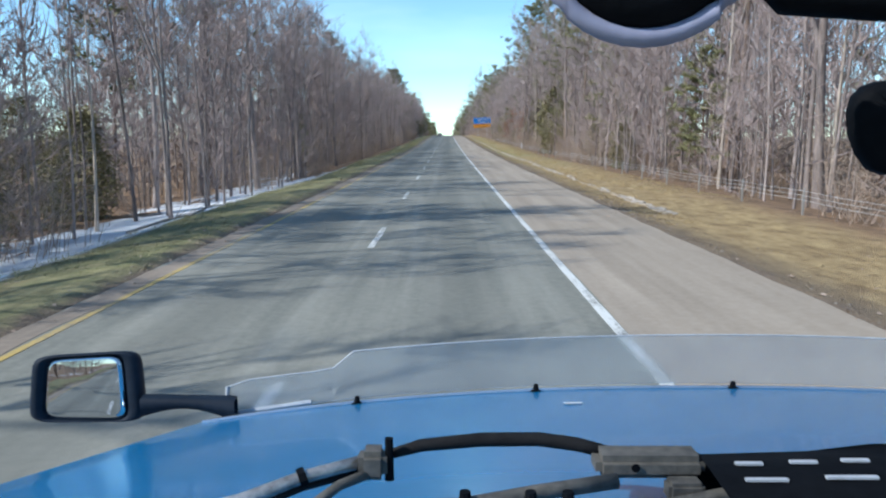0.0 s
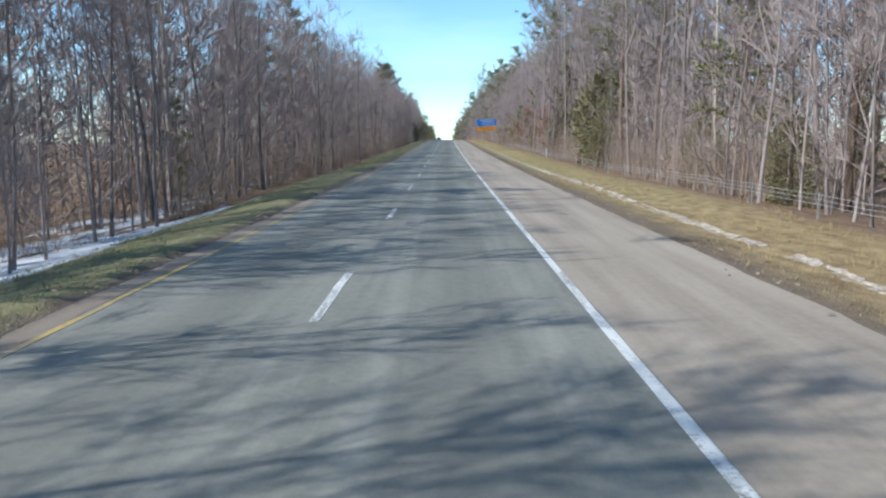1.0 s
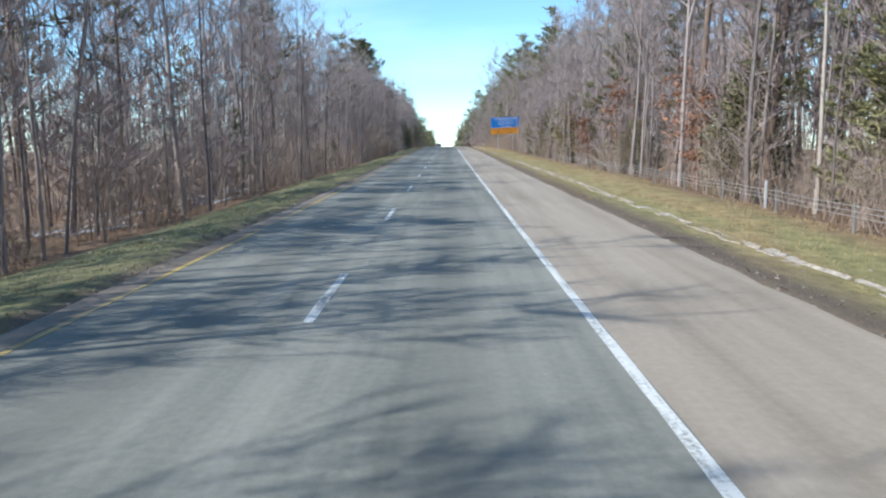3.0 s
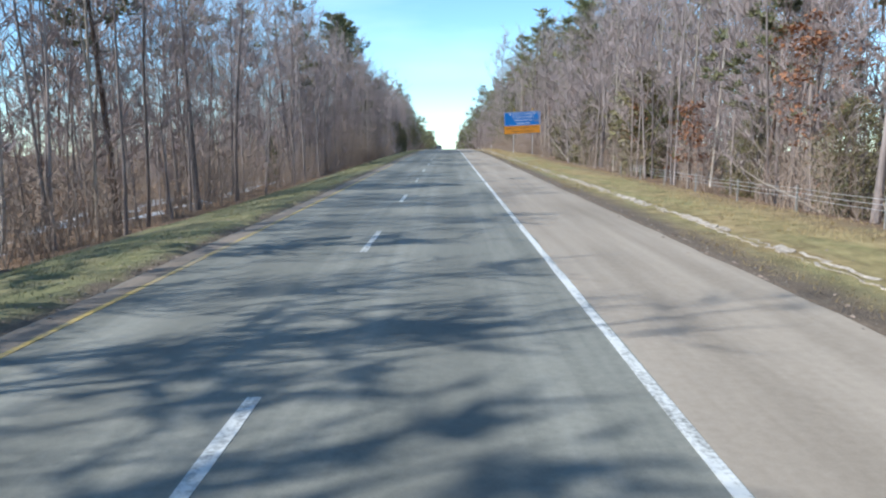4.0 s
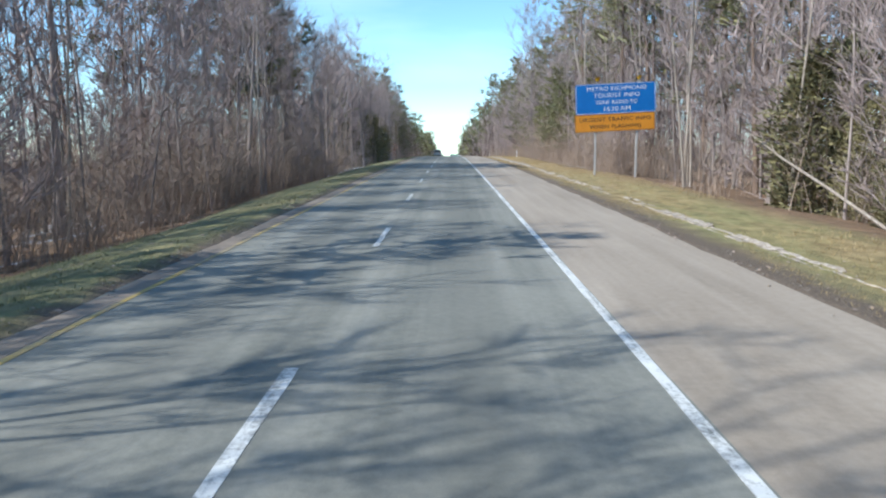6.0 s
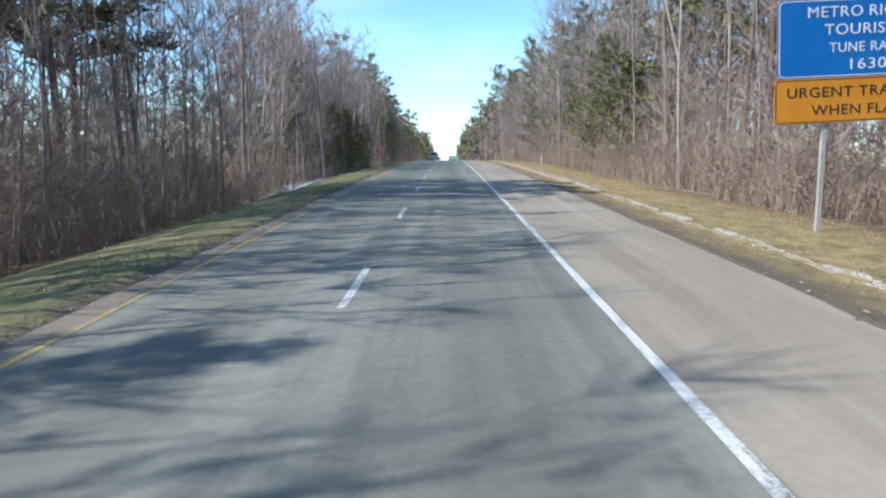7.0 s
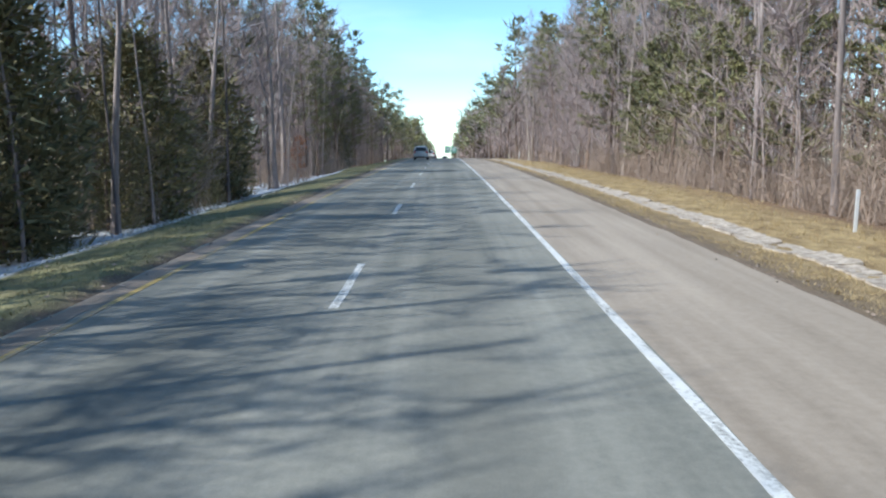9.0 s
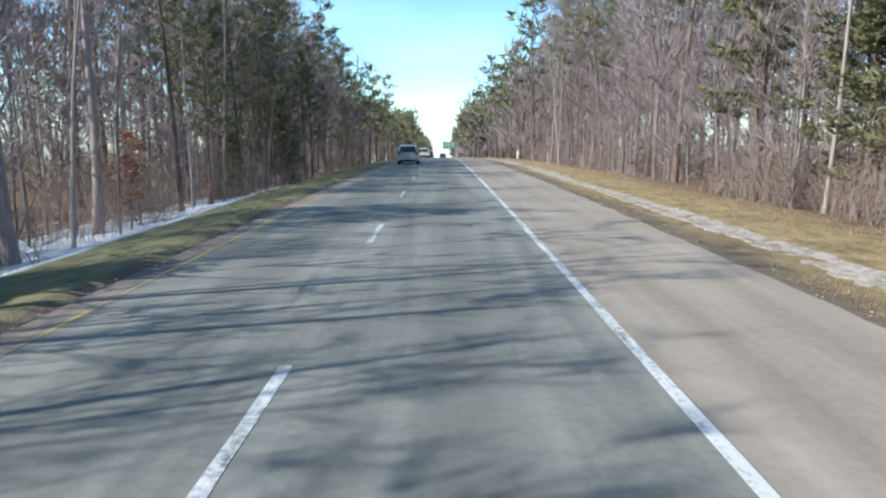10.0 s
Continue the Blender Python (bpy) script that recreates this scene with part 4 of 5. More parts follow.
SIGN_BLUE = mottled("blue_sign_sheeting", (0.006, 0.125, 0.42), (0.012, 0.175, 0.54), 0.8, 9.0, 0.5, bump=0, vec="Object")
SIGN_ORANGE = mottled("orange_sign_sheeting", (0.62, 0.23, 0.015), (0.75, 0.31, 0.03), 0.8, 9.0, 0.5, bump=0, vec="Object")
SIGN_WHITE = mottled("white_sign_sheeting", (0.70, 0.72, 0.75), (0.82, 0.83, 0.85), 2.0, 20.0, 0.5, bump=0, vec="Object")
SIGN_BLACK = mottled("black_sign_letters", (0.02, 0.015, 0.01), (0.05, 0.04, 0.03), 2.0, 20.0, 0.6, bump=0, vec="Object")
SIGN_GREEN = mottled("green_sign_sheeting", (0.01, 0.19, 0.10), (0.02, 0.26, 0.14), 0.8, 9.0, 0.5, bump=0, vec="Object")
AMBER = mottled("amber_lens", (0.75, 0.42, 0.02), (0.9, 0.55, 0.05), 4.0, 30.0, 0.3, bump=0, vec="Object")

# Tourist radio sign with two beacons
SX, SY = 8.65, 232.3
sign = empty("information_sign", pose(SX, SY, road_z(SY), 0, 0, 2), "blue and orange radio information board on two steel posts", "road sign")
for dx, top in ((-1.22, 5.82), (1.47, 5.96)):
    low = ground_z(SX + dx, SY) - road_z(SY) - 0.5
    s = Soup().box((dx - 0.055, 0.06, low), (dx + 0.055, 0.08, top))
    s.box((dx - 0.055, 0.08, low), (dx - 0.04, 0.16, top)).box((dx + 0.04, 0.08, low), (dx + 0.055, 0.16, top))
    post = part("post", s, STEEL, sign)
    z = top + 0.24
    part("beacon_stem", Soup().tube([(dx, 0.10, top - 0.1), (dx, 0.10, z)], [0.03, 0.03], 8, True), STEEL, sign)
    beacon = part("beacon", Soup().tube([(dx, 0.20, z), (dx, -0.03, z)], [0.14, 0.15], 14, True), SIGN_BLACK, sign, "beacon housing with amber lens")
    part("lens", Soup().tube([(dx, -0.03, z), (dx, -0.06, z), (dx, -0.085, z)], [0.13, 0.11, 0.03], 14, True), AMBER, beacon, "amber lens", True)
    part("visor", Soup().grid([[(dx + 0.15 * math.cos(a), -0.03, z + 0.15 * math.sin(a)) for a in np.linspace(0.2, 2.94, 9)],
                               [(dx + 0.16 * math.cos(a), -0.17, z + 0.16 * math.sin(a)) for a in np.linspace(0.4, 2.74, 9)]]), AMBER, beacon)
BOARD_TILT = -2.9
for z in (3.0, 3.55, 4.2, 4.9, 5.55):
    part("crossbar", Soup().box((-2.45, 0.008, -0.03), (2.45, 0.055, 0.03)), STEEL, sign).matrix_basis = pose(0, 0, z, 0, BOARD_TILT, 0)
blue = part("blue_panel", plate(5.2, 1.92, 0.012, 0.15), SIGN_BLUE, sign, "blue panel with white lettering")
blue.matrix_basis = pose(0, -0.004, 4.88, 0, BOARD_TILT, 0)
part("border", border(5.14, 1.86, 0.022, 0.14), SIGN_WHITE, blue, "white border").location = (0, -0.009, 0)
for text, z, w, hgt in (("METRO RICHMOND", 0.63, 3.85, 0.38), ("TOURIST INFO", 0.20, 2.95, 0.38), ("TUNE RADIO TO", -0.24, 2.70, 0.34), ("1630 AM", -0.66, 1.80, 0.38)):
    letters("lettering", text, hgt, (0.05, -0.012, z), SIGN_WHITE, blue, w)
orange = part("orange_panel", plate(5.2, 1.12, 0.012, 0.12), SIGN_ORANGE, sign, "orange panel with black lettering")
orange.matrix_basis = pose(0, -0.004, 3.355, 0, BOARD_TILT, 0)
part("border", border(5.14, 1.06, 0.018, 0.11), SIGN_BLACK, orange, "black border").location = (0, -0.009, 0)
for text, z, w in (("URGENT TRAFFIC INFO", 0.20, 4.6), ("WHEN FLASHING", -0.25, 3.3)):
    letters("lettering", text, 0.36, (0, -0.012, z), SIGN_BLACK, orange, w)

# Green guide boards far ahead, hung from an arm over the lane
GY = 640.0
gantry = empty("guide_sign", (4.6, GY, road_z(GY)), "far green guide boards on a cantilever steel arm", "road sign")
part("post", Soup().tube([(0, 0, -1), (0, 0, 8.2)], [0.2, 0.16], 10, True), STEEL, gantry)
part("arm", Soup().tube([(0, 0, 7.4), (-6.6, 0, 7.4)], [0.12, 0.1], 8, True), STEEL, gantry)
part("arm", Soup().tube([(0, 0, 6.0), (-6.6, 0, 6.0)], [0.12, 0.1], 8, True), STEEL, gantry)
for dx in (-1.9, -4.9):
    board = part("green_board", plate(2.7, 3.2, 0.03, 0.2), SIGN_GREEN, gantry)
    board.location = (dx, -0.16, 6.6)
    part("border", border(2.6, 3.1, 0.06, 0.18), SIGN_WHITE, board).location = (0, -0.02, 0)
    for z, w in ((0.8, 1.8), (0.1, 2.0), (-0.7, 1.4)):
        part("writing_bar", Soup().box((-w / 2, -0.024, z - 0.16), (w / 2, -0.016, z + 0.16)), SIGN_WHITE, board)

# Cable fence along the wood on the sunny side
FENCE_X = 9.0
FENCE_STEEL = mottled("dull_fence_steel", (0.24, 0.225, 0.20), (0.42, 0.395, 0.36), 4.0, 40.0, 0.6, 0.2, 0.05)
fence = tagged(empty("cable_fence", (FENCE_X, 4, road_z(4)), "low roadside fence of three steel cables on slim posts", "fence"))
posts = [4 + 4.9 * i for i in range(35)]
base_y = posts[0]
for y in posts:
    z = ground_z(FENCE_X, y) - road_z(4)
    s = Soup().box((-0.028, y - base_y - 0.025, z - 0.3), (0.028, y - base_y + 0.025, z + 0.80)).box((-0.035, y - base_y - 0.03, z + 0.80), (0.035, y - base_y + 0.03, z + 0.825))
    part("post", s, FENCE_STEEL, fence)
for k, h in enumerate((0.46, 0.60, 0.74)):
    pts = []
    for a, b in zip(posts, posts[1:]):
        for u in (0.0, 0.5):
            y = a + (b - a) * u
            sag = 0.025 if u else 0.0
            za, zb = ground_z(FENCE_X, a), ground_z(FENCE_X, b)
            pts.append((-0.05, y - base_y, za + (zb - za) * u - road_z(4) + h - sag))
    part("cable", Soup().tube(pts, [0.0075] * len(pts), 4), STEEL, fence)

# White delineator posts
DELINEATOR = mottled("white_plastic", (0.62, 0.62, 0.60), (0.80, 0.80, 0.78), 5.0, 40.0, 0.5, bump=0.1, vec="Object")
for x, y in ((7.5, 291.7), (9.6, 119.0), (8.0, 377.0)):
    d = empty("marker_post", (x, y, ground_z(x, y)), "slim white marker post with a reflector in the verge", "marker post", "white marker posts")
    part("post", Soup().box((-0.045, -0.012, -0.25), (0.045, 0.012, 1.0)), DELINEATOR, d, bevel=0.006)
    part("reflector", Soup().box((-0.035, -0.016, 0.82), (0.035, -0.0125, 0.95)), SIGN_WHITE, d)

# Pale concrete gutter, broken and half buried
GUTTER_X = 5.15
gutter = tagged(empty("gutter", (GUTTER_X, 0, 0), "pale broken concrete gutter sunk in the verge", "gutter"), kind="structure")
r = random.Random(77)
y = 24.0
while y < 430:
    length = r.uniform(0.6, 1.9)
    gap = r.uniform(-0.04, 0.04)
    show = 0.5 + 0.6 * noise.noise((y * 0.06, 2.0, 0.0)) + (0.25 if y > 255 else 0.0)
    if r.random() > (0.0 if y > 250 else 0.03):
        half = (0.12 + 0.16 * max(0.2, min(1.0, show))) * r.uniform(0.8, 1.15) * (1.0 if y > 255 else 0.95) + (0.12 if y > 255 else 0.0) + (0.05 if y > 305 else 0.0)
        shift = r.uniform(-0.07, 0.07)
        tilt, top = r.uniform(-0.025, 0.025), 0.005 + 0.035 * r.random() + (0.02 if y > 250 else 0.0)
        s, sections, n = Soup(), [], 5
        for k in range(n + 1):
            yy = y + length * k / n
            end = 0.92 if k in (0, n) else 1.0
            a, c = shift - half * end + r.uniform(-0.09, 0.09), shift + half * end + r.uniform(-0.09, 0.09)
            za, zc = ground_z(GUTTER_X + a, yy), ground_z(GUTTER_X + c, yy)
            sections.append([(a, yy, za - 0.12), (a + 0.02, yy, za + top * 0.6 + tilt), (shift, yy, (za + zc) / 2 + top - 0.03 + r.uniform(-0.015, 0.015)),
                             (c - 0.02, yy, zc + top + 0.01 - tilt), (c, yy, zc - 0.12)])
        s.grid(sections)
        s.f += [(0, 1, 2, 3, 4), tuple(len(s.v) - 5 + q for q in (4, 3, 2, 1, 0))]
        part("slab", s, CONCRETE, gutter)
    y += length + gap

# Fallen pale logs by the wood's edge
for x, y, length, az, up in ((11.2, 205.5, 8.5, 1.72, 0.36), (10.4, 249.0, 3.4, 3.0, 0.15), (10.6, 148.0, 3.0, 2.5, 0.5), (-12.0, 24.0, 3.0, 0.7, 0.25)):
    rr = random.Random(int(y))
    d = around(rr, az, up)
    base = Vector((0, 0, 0.06))
    tube = Soup().tube([base - d * 0.2, base + d * length * 0.35, base + d * length * 0.7 + Vector((0, 0, -0.08)), base + d * length], [0.06, 0.05, 0.04, 0.015], 6, True)
    for k in range(5):
        c = base + d * length * rr.uniform(0.4, 0.95)
        tube.spike(c, c + (d + around(rr, rr.uniform(0, 6.28), rr.uniform(-0.2, 0.9))).normalized() * rr.uniform(0.4, 1.0), 0.02)
    log = part("fallen_log", tube, PALE_BARK)
    log.location = (x, y, ground_z(x, y))
    tagged(log, "pale broken trunk leaning in the brush", "log", "fallen logs")


# ---------------------------------------------------------------- vehicles
def car_paint(name, color, rough=0.3, metal=0.3):
    n = Nodes(name, rough, metal)
    p = n.tex.outputs["Object"]
    dust = n.noise(p, 2.0, 4.0)
    n.color(n.mix(n.ramp(dust, 0.35, 0.75, 0.0, 0.35), color, tuple(0.75 * c + 0.05 for c in color)))
    n.b.inputs["Coat Weight"].default_value = 0.5
    n.b.inputs["Coat Roughness"].default_value = 0.08
    n.bump(n.noise(p, 40.0), 0.02, 0.002)
    return n.m


def glass_dark(name):
    n = Nodes(name, 0.06)
    n.color(n.mix(n.ramp(n.noise(n.tex.outputs["Object"], 3.0), 0.3, 0.7), (0.015, 0.018, 0.02), (0.03, 0.034, 0.038)))
    return n.m


CAR_GLASS = glass_dark("tinted_car_glass")
TAIL_RED = mottled("red_lamp_plastic", (0.35, 0.01, 0.015), (0.55, 0.02, 0.02), 6.0, 40.0, 0.2, bump=0, vec="Object")
CHROME = mottled("bright_metal", (0.55, 0.55, 0.56), (0.75, 0.75, 0.76), 8.0, 60.0, 0.25, 0.9, 0.02, vec="Object")
PLATE_BAR = mottled("plate_white", (0.6, 0.6, 0.62), (0.72, 0.72, 0.74), 10, 60, 0.5, bump=0, vec="Object")


def section(y, zb, zbelt, zroof, wb, wbelt, wroof):
    """Half outline of a car's cross-section, mirrored: sill, flank, shoulder, window line, roof."""
    half = [(wb * 0.86, zb), (wb, zb + 0.12), (wbelt, zb + (zbelt - zb) * 0.55), (wbelt * 0.985, zbelt), (wroof * 1.06, zbelt + (zroof - zbelt) * 0.75),
            (wroof * 0.94, zroof - (zroof - zbelt) * 0.07), (wroof * 0.55, zroof), (0.0, zroof + 0.01)]
    return [(x, y, z) for x, z in half] + [(-x, y, z) for x, z in reversed(half[:-1])]


def vehicle(name, at, stations, paint_mat, label, category, tail, width):
    """A car seen mostly from behind. Stations run from the tail to the nose."""
    car = empty(name, at, label, category, "cars on the highway")
    s = Soup().grid([section(*st) for st in stations])
    m = len(section(*stations[0]))
    s.f += [tuple(reversed(range(m))), tuple(len(s.v) - m + k for k in range(m))]
    s.f += [(i * m, (i + 1) * m, (i + 1) * m + m - 1, i * m + m - 1) for i in range(len(stations) - 1)]
    body = part("body", s, paint_mat, car, smooth=False, bevel=0.03)
    length = stations[-1][0]
    top, belt = tail["roof"], tail["belt"]
    # tailgate glass, proud of the sloping back
    w0, w1 = tail["glass"]
    rear = part("rear_window", Soup().grid([[(-w0, tail["y0"], belt + 0.03), (0, tail["y0"] - 0.03, belt + 0.02), (w0, tail["y0"], belt + 0.03)],
                                            [(-w1, tail["y1"], top - 0.14), (0, tail["y1"] - 0.03, top - 0.13), (w1, tail["y1"], top - 0.14)],
                                            [(-w1 * 0.96, tail["y1"] + 0.02, top - 0.13), (0, tail["y1"] + 0.02, top - 0.12), (w1 * 0.96, tail["y1"] + 0.02, top - 0.13)]]), CAR_GLASS, body, "dark tinted rear window")
    part("wiper", Soup().tube([(0.1, tail["y0"] - 0.05, belt + 0.05), (-0.35, tail["y0"] - 0.04, belt + 0.12)], [0.012, 0.008], 5, True), BLACK_PLASTIC, rear)
    for sd in (-1, 1):
        for a, b in tail["side"]:
            x0, x1 = tail["wbelt"] + 0.006, tail["wroof"] + 0.022
            part("side_window", Soup().grid([[(sd * x0, a, belt + 0.05), (sd * x0, b, belt + 0.05)], [(sd * x1, a + 0.12, top - 0.19), (sd * x1, b - 0.05, top - 0.19)],
                                             [(sd * (x1 - 0.03), a + 0.13, top - 0.19), (sd * (x1 - 0.03), b - 0.06, top - 0.19)]]), CAR_GLASS, body)
        z = tail["lamp"]
        x = width * 0.80
        part("tail_lamp", Soup().box((sd * x - 0.16, tail["yl"] - 0.03, z - 0.11), (sd * x + 0.16, tail["yl"] + 0.18, z + 0.11)), TAIL_RED, car, "red tail lamp", bevel=0.03)
        part("wing_mirror", Soup().box((sd * (width + 0.10) - 0.10, length * 0.66, belt + 0.02), (sd * (width + 0.10) + 0.10, length * 0.66 + 0.12, belt + 0.20)), BLACK_PLASTIC, car, bevel=0.03)
        for yy in (0.95, length - 0.95):
            r0 = tail["wheel"]
            xx = sd * (width - 0.11)
            wheel = part("wheel", Soup().tube([(xx - sd * 0.12, yy, r0), (xx - sd * 0.10, yy, r0), (xx + sd * 0.10, yy, r0), (xx + sd * 0.12, yy, r0)], [r0 - 0.04, r0, r0, r0 - 0.04], 20, True), RUBBER, car, "black tyre")
            part("rim", Soup().tube([(xx + sd * 0.115, yy, r0), (xx + sd * 0.13, yy, r0)], [r0 * 0.62, r0 * 0.5], 14, True), CHROME, wheel, "metal wheel rim")
    part("bumper", Soup().box((-width * 0.96, tail["yl"] - 0.12, tail["sill"] + 0.06), (width * 0.96, tail["yl"] + 0.12, tail["sill"] + 0.32)), paint_mat, car, bevel=0.05)
    part("bumper_skirt", Soup().box((-width * 0.8, tail["yl"] - 0.07, tail["sill"] - 0.04), (width * 0.8, tail["yl"] + 0.1, tail["sill"] + 0.06)), BLACK_PLASTIC, car, bevel=0.02)
    num = part("number_plate", Soup().box((-0.16, tail["yl"] - 0.045, tail["lamp"] - 0.18), (0.16, tail["yl"] - 0.02, tail["lamp"] - 0.02)), PLATE_BAR, car)
    part("plate_bar", Soup().box((-0.12, tail["yl"] - 0.05, tail["lamp"] - 0.13), (0.12, tail["yl"] - 0.046, tail["lamp"] - 0.07)), SIGN_BLACK, num)
    part("gate_handle", Soup().box((-0.35, tail["yl"] - 0.05, tail["lamp"] + 0.02), (0.35, tail["yl"] - 0.02, tail["lamp"] + 0.06)), CHROME, car, "bright trim strip", bevel=0.008)
    part("exhaust", Soup().tube([(0.5, tail["yl"] + 0.3, tail["sill"] - 0.03), (0.5, tail["yl"] - 0.08, tail["sill"] - 0.03)], [0.035, 0.035], 8, True), STEEL, car)
    return car


def on_road(x, y):
    return Matrix.Translation((x, y, road_z(y))) @ Euler((radians(road_tilt(y)), 0, 0)).to_matrix().to_4x4()


SILVER = car_paint("silver_car_paint", (0.50, 0.50, 0.50), 0.35, 0.5)
WHITE_PAINT = car_paint("white_car_paint", (0.75, 0.75, 0.74), 0.3, 0.0)
DARK_PAINT = car_paint("dark_car_paint", (0.035, 0.04, 0.05), 0.3, 0.3)
GREY_PAINT = car_paint("grey_car_paint", (0.16, 0.17, 0.18), 0.3, 0.4)
van = [(0.0, 0.32, 1.02, 1.06, 0.93, 0.95, 0.86), (0.05, 0.30, 1.04, 1.12, 0.95, 0.97, 0.86), (0.38, 0.27, 1.05, 1.70, 0.97, 0.98, 0.76), (0.8, 0.24, 1.05, 1.74, 0.97, 0.98, 0.76),
       (2.6, 0.22, 1.04, 1.75, 0.97, 0.98, 0.76), (3.4, 0.22, 1.02, 1.62, 0.97, 0.98, 0.74), (4.1, 0.22, 1.0, 1.14, 0.97, 0.97, 0.80), (4.9, 0.24, 0.88, 0.95, 0.93, 0.93, 0.75), (5.1, 0.3, 0.7, 0.76, 0.84, 0.84, 0.65)]
van_tail = dict(roof=1.75, belt=1.07, glass=(0.80, 0.66), y0=0.0, y1=0.295, side=[(0.75, 2.0), (2.1, 3.1)], wbelt=0.985, wroof=0.80, lamp=0.98, yl=0.0, wheel=0.33, sill=0.34)
hatch = [(0.0, 0.34, 0.95, 1.0, 0.86, 0.88, 0.78), (0.06, 0.32, 0.98, 1.06, 0.88, 0.90, 0.76), (0.6, 0.26, 0.98, 1.58, 0.90, 0.91, 0.66), (1.2, 0.24, 0.98, 1.62, 0.90, 0.91, 0.66),
         (2.3, 0.22, 0.97, 1.60, 0.90, 0.91, 0.66), (3.0, 0.22, 0.95, 1.15, 0.90, 0.90, 0.72), (3.9, 0.24, 0.85, 0.95, 0.88, 0.88, 0.7), (4.3, 0.3, 0.7, 0.75, 0.78, 0.78, 0.6)]
hatch_tail = dict(roof=1.62, belt=1.0, glass=(0.70, 0.56), y0=0.02, y1=0.45, side=[(0.9, 1.8), (1.9, 2.6)], wbelt=0.915, wroof=0.70, lamp=0.92, yl=0.0, wheel=0.33, sill=0.36)
vehicle("minivan", on_road(-5.15, 374), van, SILVER, "silver minivan with dark glass and red tail lamps", "minivan", van_tail, 0.97)
vehicle("white_car", on_road(-5.05, 436), hatch, WHITE_PAINT, "white hatchback in the passing lane", "car", hatch_tail, 0.90)
vehicle("dark_car", on_road(-5.1, 500), hatch, DARK_PAINT, "dark car far ahead in the passing lane", "car", hatch_tail, 0.90)
vehicle("grey_car", on_road(-1.75, 545), van, GREY_PAINT, "grey car far ahead in the near lane", "car", van_tail, 0.95)

# ---------------------------------------------------------------- the blue lorry's nose
LORRY_BLUE = car_paint("blue_lorry_paint", (0.009, 0.165, 0.38), 0.24, 0.0)
LORRY_BLUE.node_tree.nodes["Principled BSDF"].inputs["Coat Weight"].default_value = 0.3
LORRY_BLUE.node_tree.nodes["Principled BSDF"].inputs["Coat Roughness"].default_value = 0.06
GREY_PLASTIC = mottled("faded_grey_plastic", (0.03, 0.028, 0.025), (0.115, 0.105, 0.09), 10.0, 80.0, 0.7, bump=0.1, vec="Object")
MIRROR = Nodes("mirror_glass", 0.02, 1.0).color((0.55, 0.58, 0.62)).m
smoke = Nodes("smoked_acrylic", 0.16)
smoke.b.inputs["Transmission Weight"].default_value = 0.86
smoke.b.inputs["IOR"].default_value = 1.08
smoke.color(smoke.mix(smoke.ramp(smoke.noise(smoke.tex.outputs["Object"], 8.0), 0.3, 0.7), (0.62, 0.66, 0.69), (0.74, 0.78, 0.80)))
smoke.b.inputs["Specular IOR Level"].default_value = 0.1
ACRYLIC = smoke.m
RIM_ACRYLIC = mottled("acrylic_edge", (0.30, 0.315, 0.34), (0.48, 0.50, 0.53), 8, 50, 0.3, bump=0, vec="Object")

lorry = empty("lorry", (-2.033, 0.10, road_z(0.10)), "bright blue lorry bonnet with wipers, bug deflector and fender mirror", "lorry")
HC, HL, HR = 0.75, 1.41, 1.30


def bonnet_z(x, y):
    q = (x - HC) / (HL if x < HC else HR)
    return 1.560 + (2.08 - y) * 0.24 - 0.09 * min(1.0, abs(q)) ** 2.3


def bonnet_front(x):
    q = (x - HC) / (HL if x < HC else HR)
    return 2.10 - 0.10 * abs(q) ** 2.2


rows_b = []
xs = [HC - HL + (HL + HR) * i / 40 for i in range(41)]
for k in range(15):
    v = k / 14
    line = []
    for i, x in enumerate(xs):
        x = HC + (x - HC) * (1.0 + 0.14 * (1 - v)) if x < HC else x
        y = 0.62 + (bonnet_front(x) - 0.62) * v
        line.append((x, y, bonnet_z(x, y)))
    a, b = line[0], line[-1]
    left = [(a[0] - 0.05, a[1], 0.62), (a[0] - 0.06, a[1], a[2] - 0.22), (a[0] - 0.045, a[1], a[2] - 0.05), (a[0] - 0.02, a[1], a[2] - 0.012)]
    right = [(b[0] + 0.02, b[1], b[2] - 0.012), (b[0] + 0.045, b[1], b[2] - 0.05), (b[0] + 0.06, b[1], b[2] - 0.22), (b[0] + 0.05, b[1], 0.62)]
    rows_b.append(left + line + right)
last = rows_b[-1]
rows_b.append([(x, y + 0.03, z - 0.02 if z > 0.7 else z) for x, y, z in last])
rows_b.append([(x, y + 0.05, z - 0.10 if z > 0.7 else z) for x, y, z in last])
rows_b.append([(x, y + 0.06, max(0.62, z - 0.6)) for x, y, z in last])
rows_b.append([(x, y + 0.06, 0.60) for x, y, z in last])
part("bonnet", Soup().grid(rows_b), LORRY_BLUE, lorry, "glossy blue bonnet", True)
part("seam", Soup().tube([(x, bonnet_front(x) - 0.045, bonnet_z(x, bonnet_front(x)) + 0.013) for x in xs], [0.006] * len(xs), 6), CHROME, lorry, "pale trim line along the bonnet's lip")
part("bumper", Soup().box((HC - 1.25, 1.75, 0.38), (HC + 1.2, 2.22, 0.62)), CHROME, lorry, bevel=0.04)
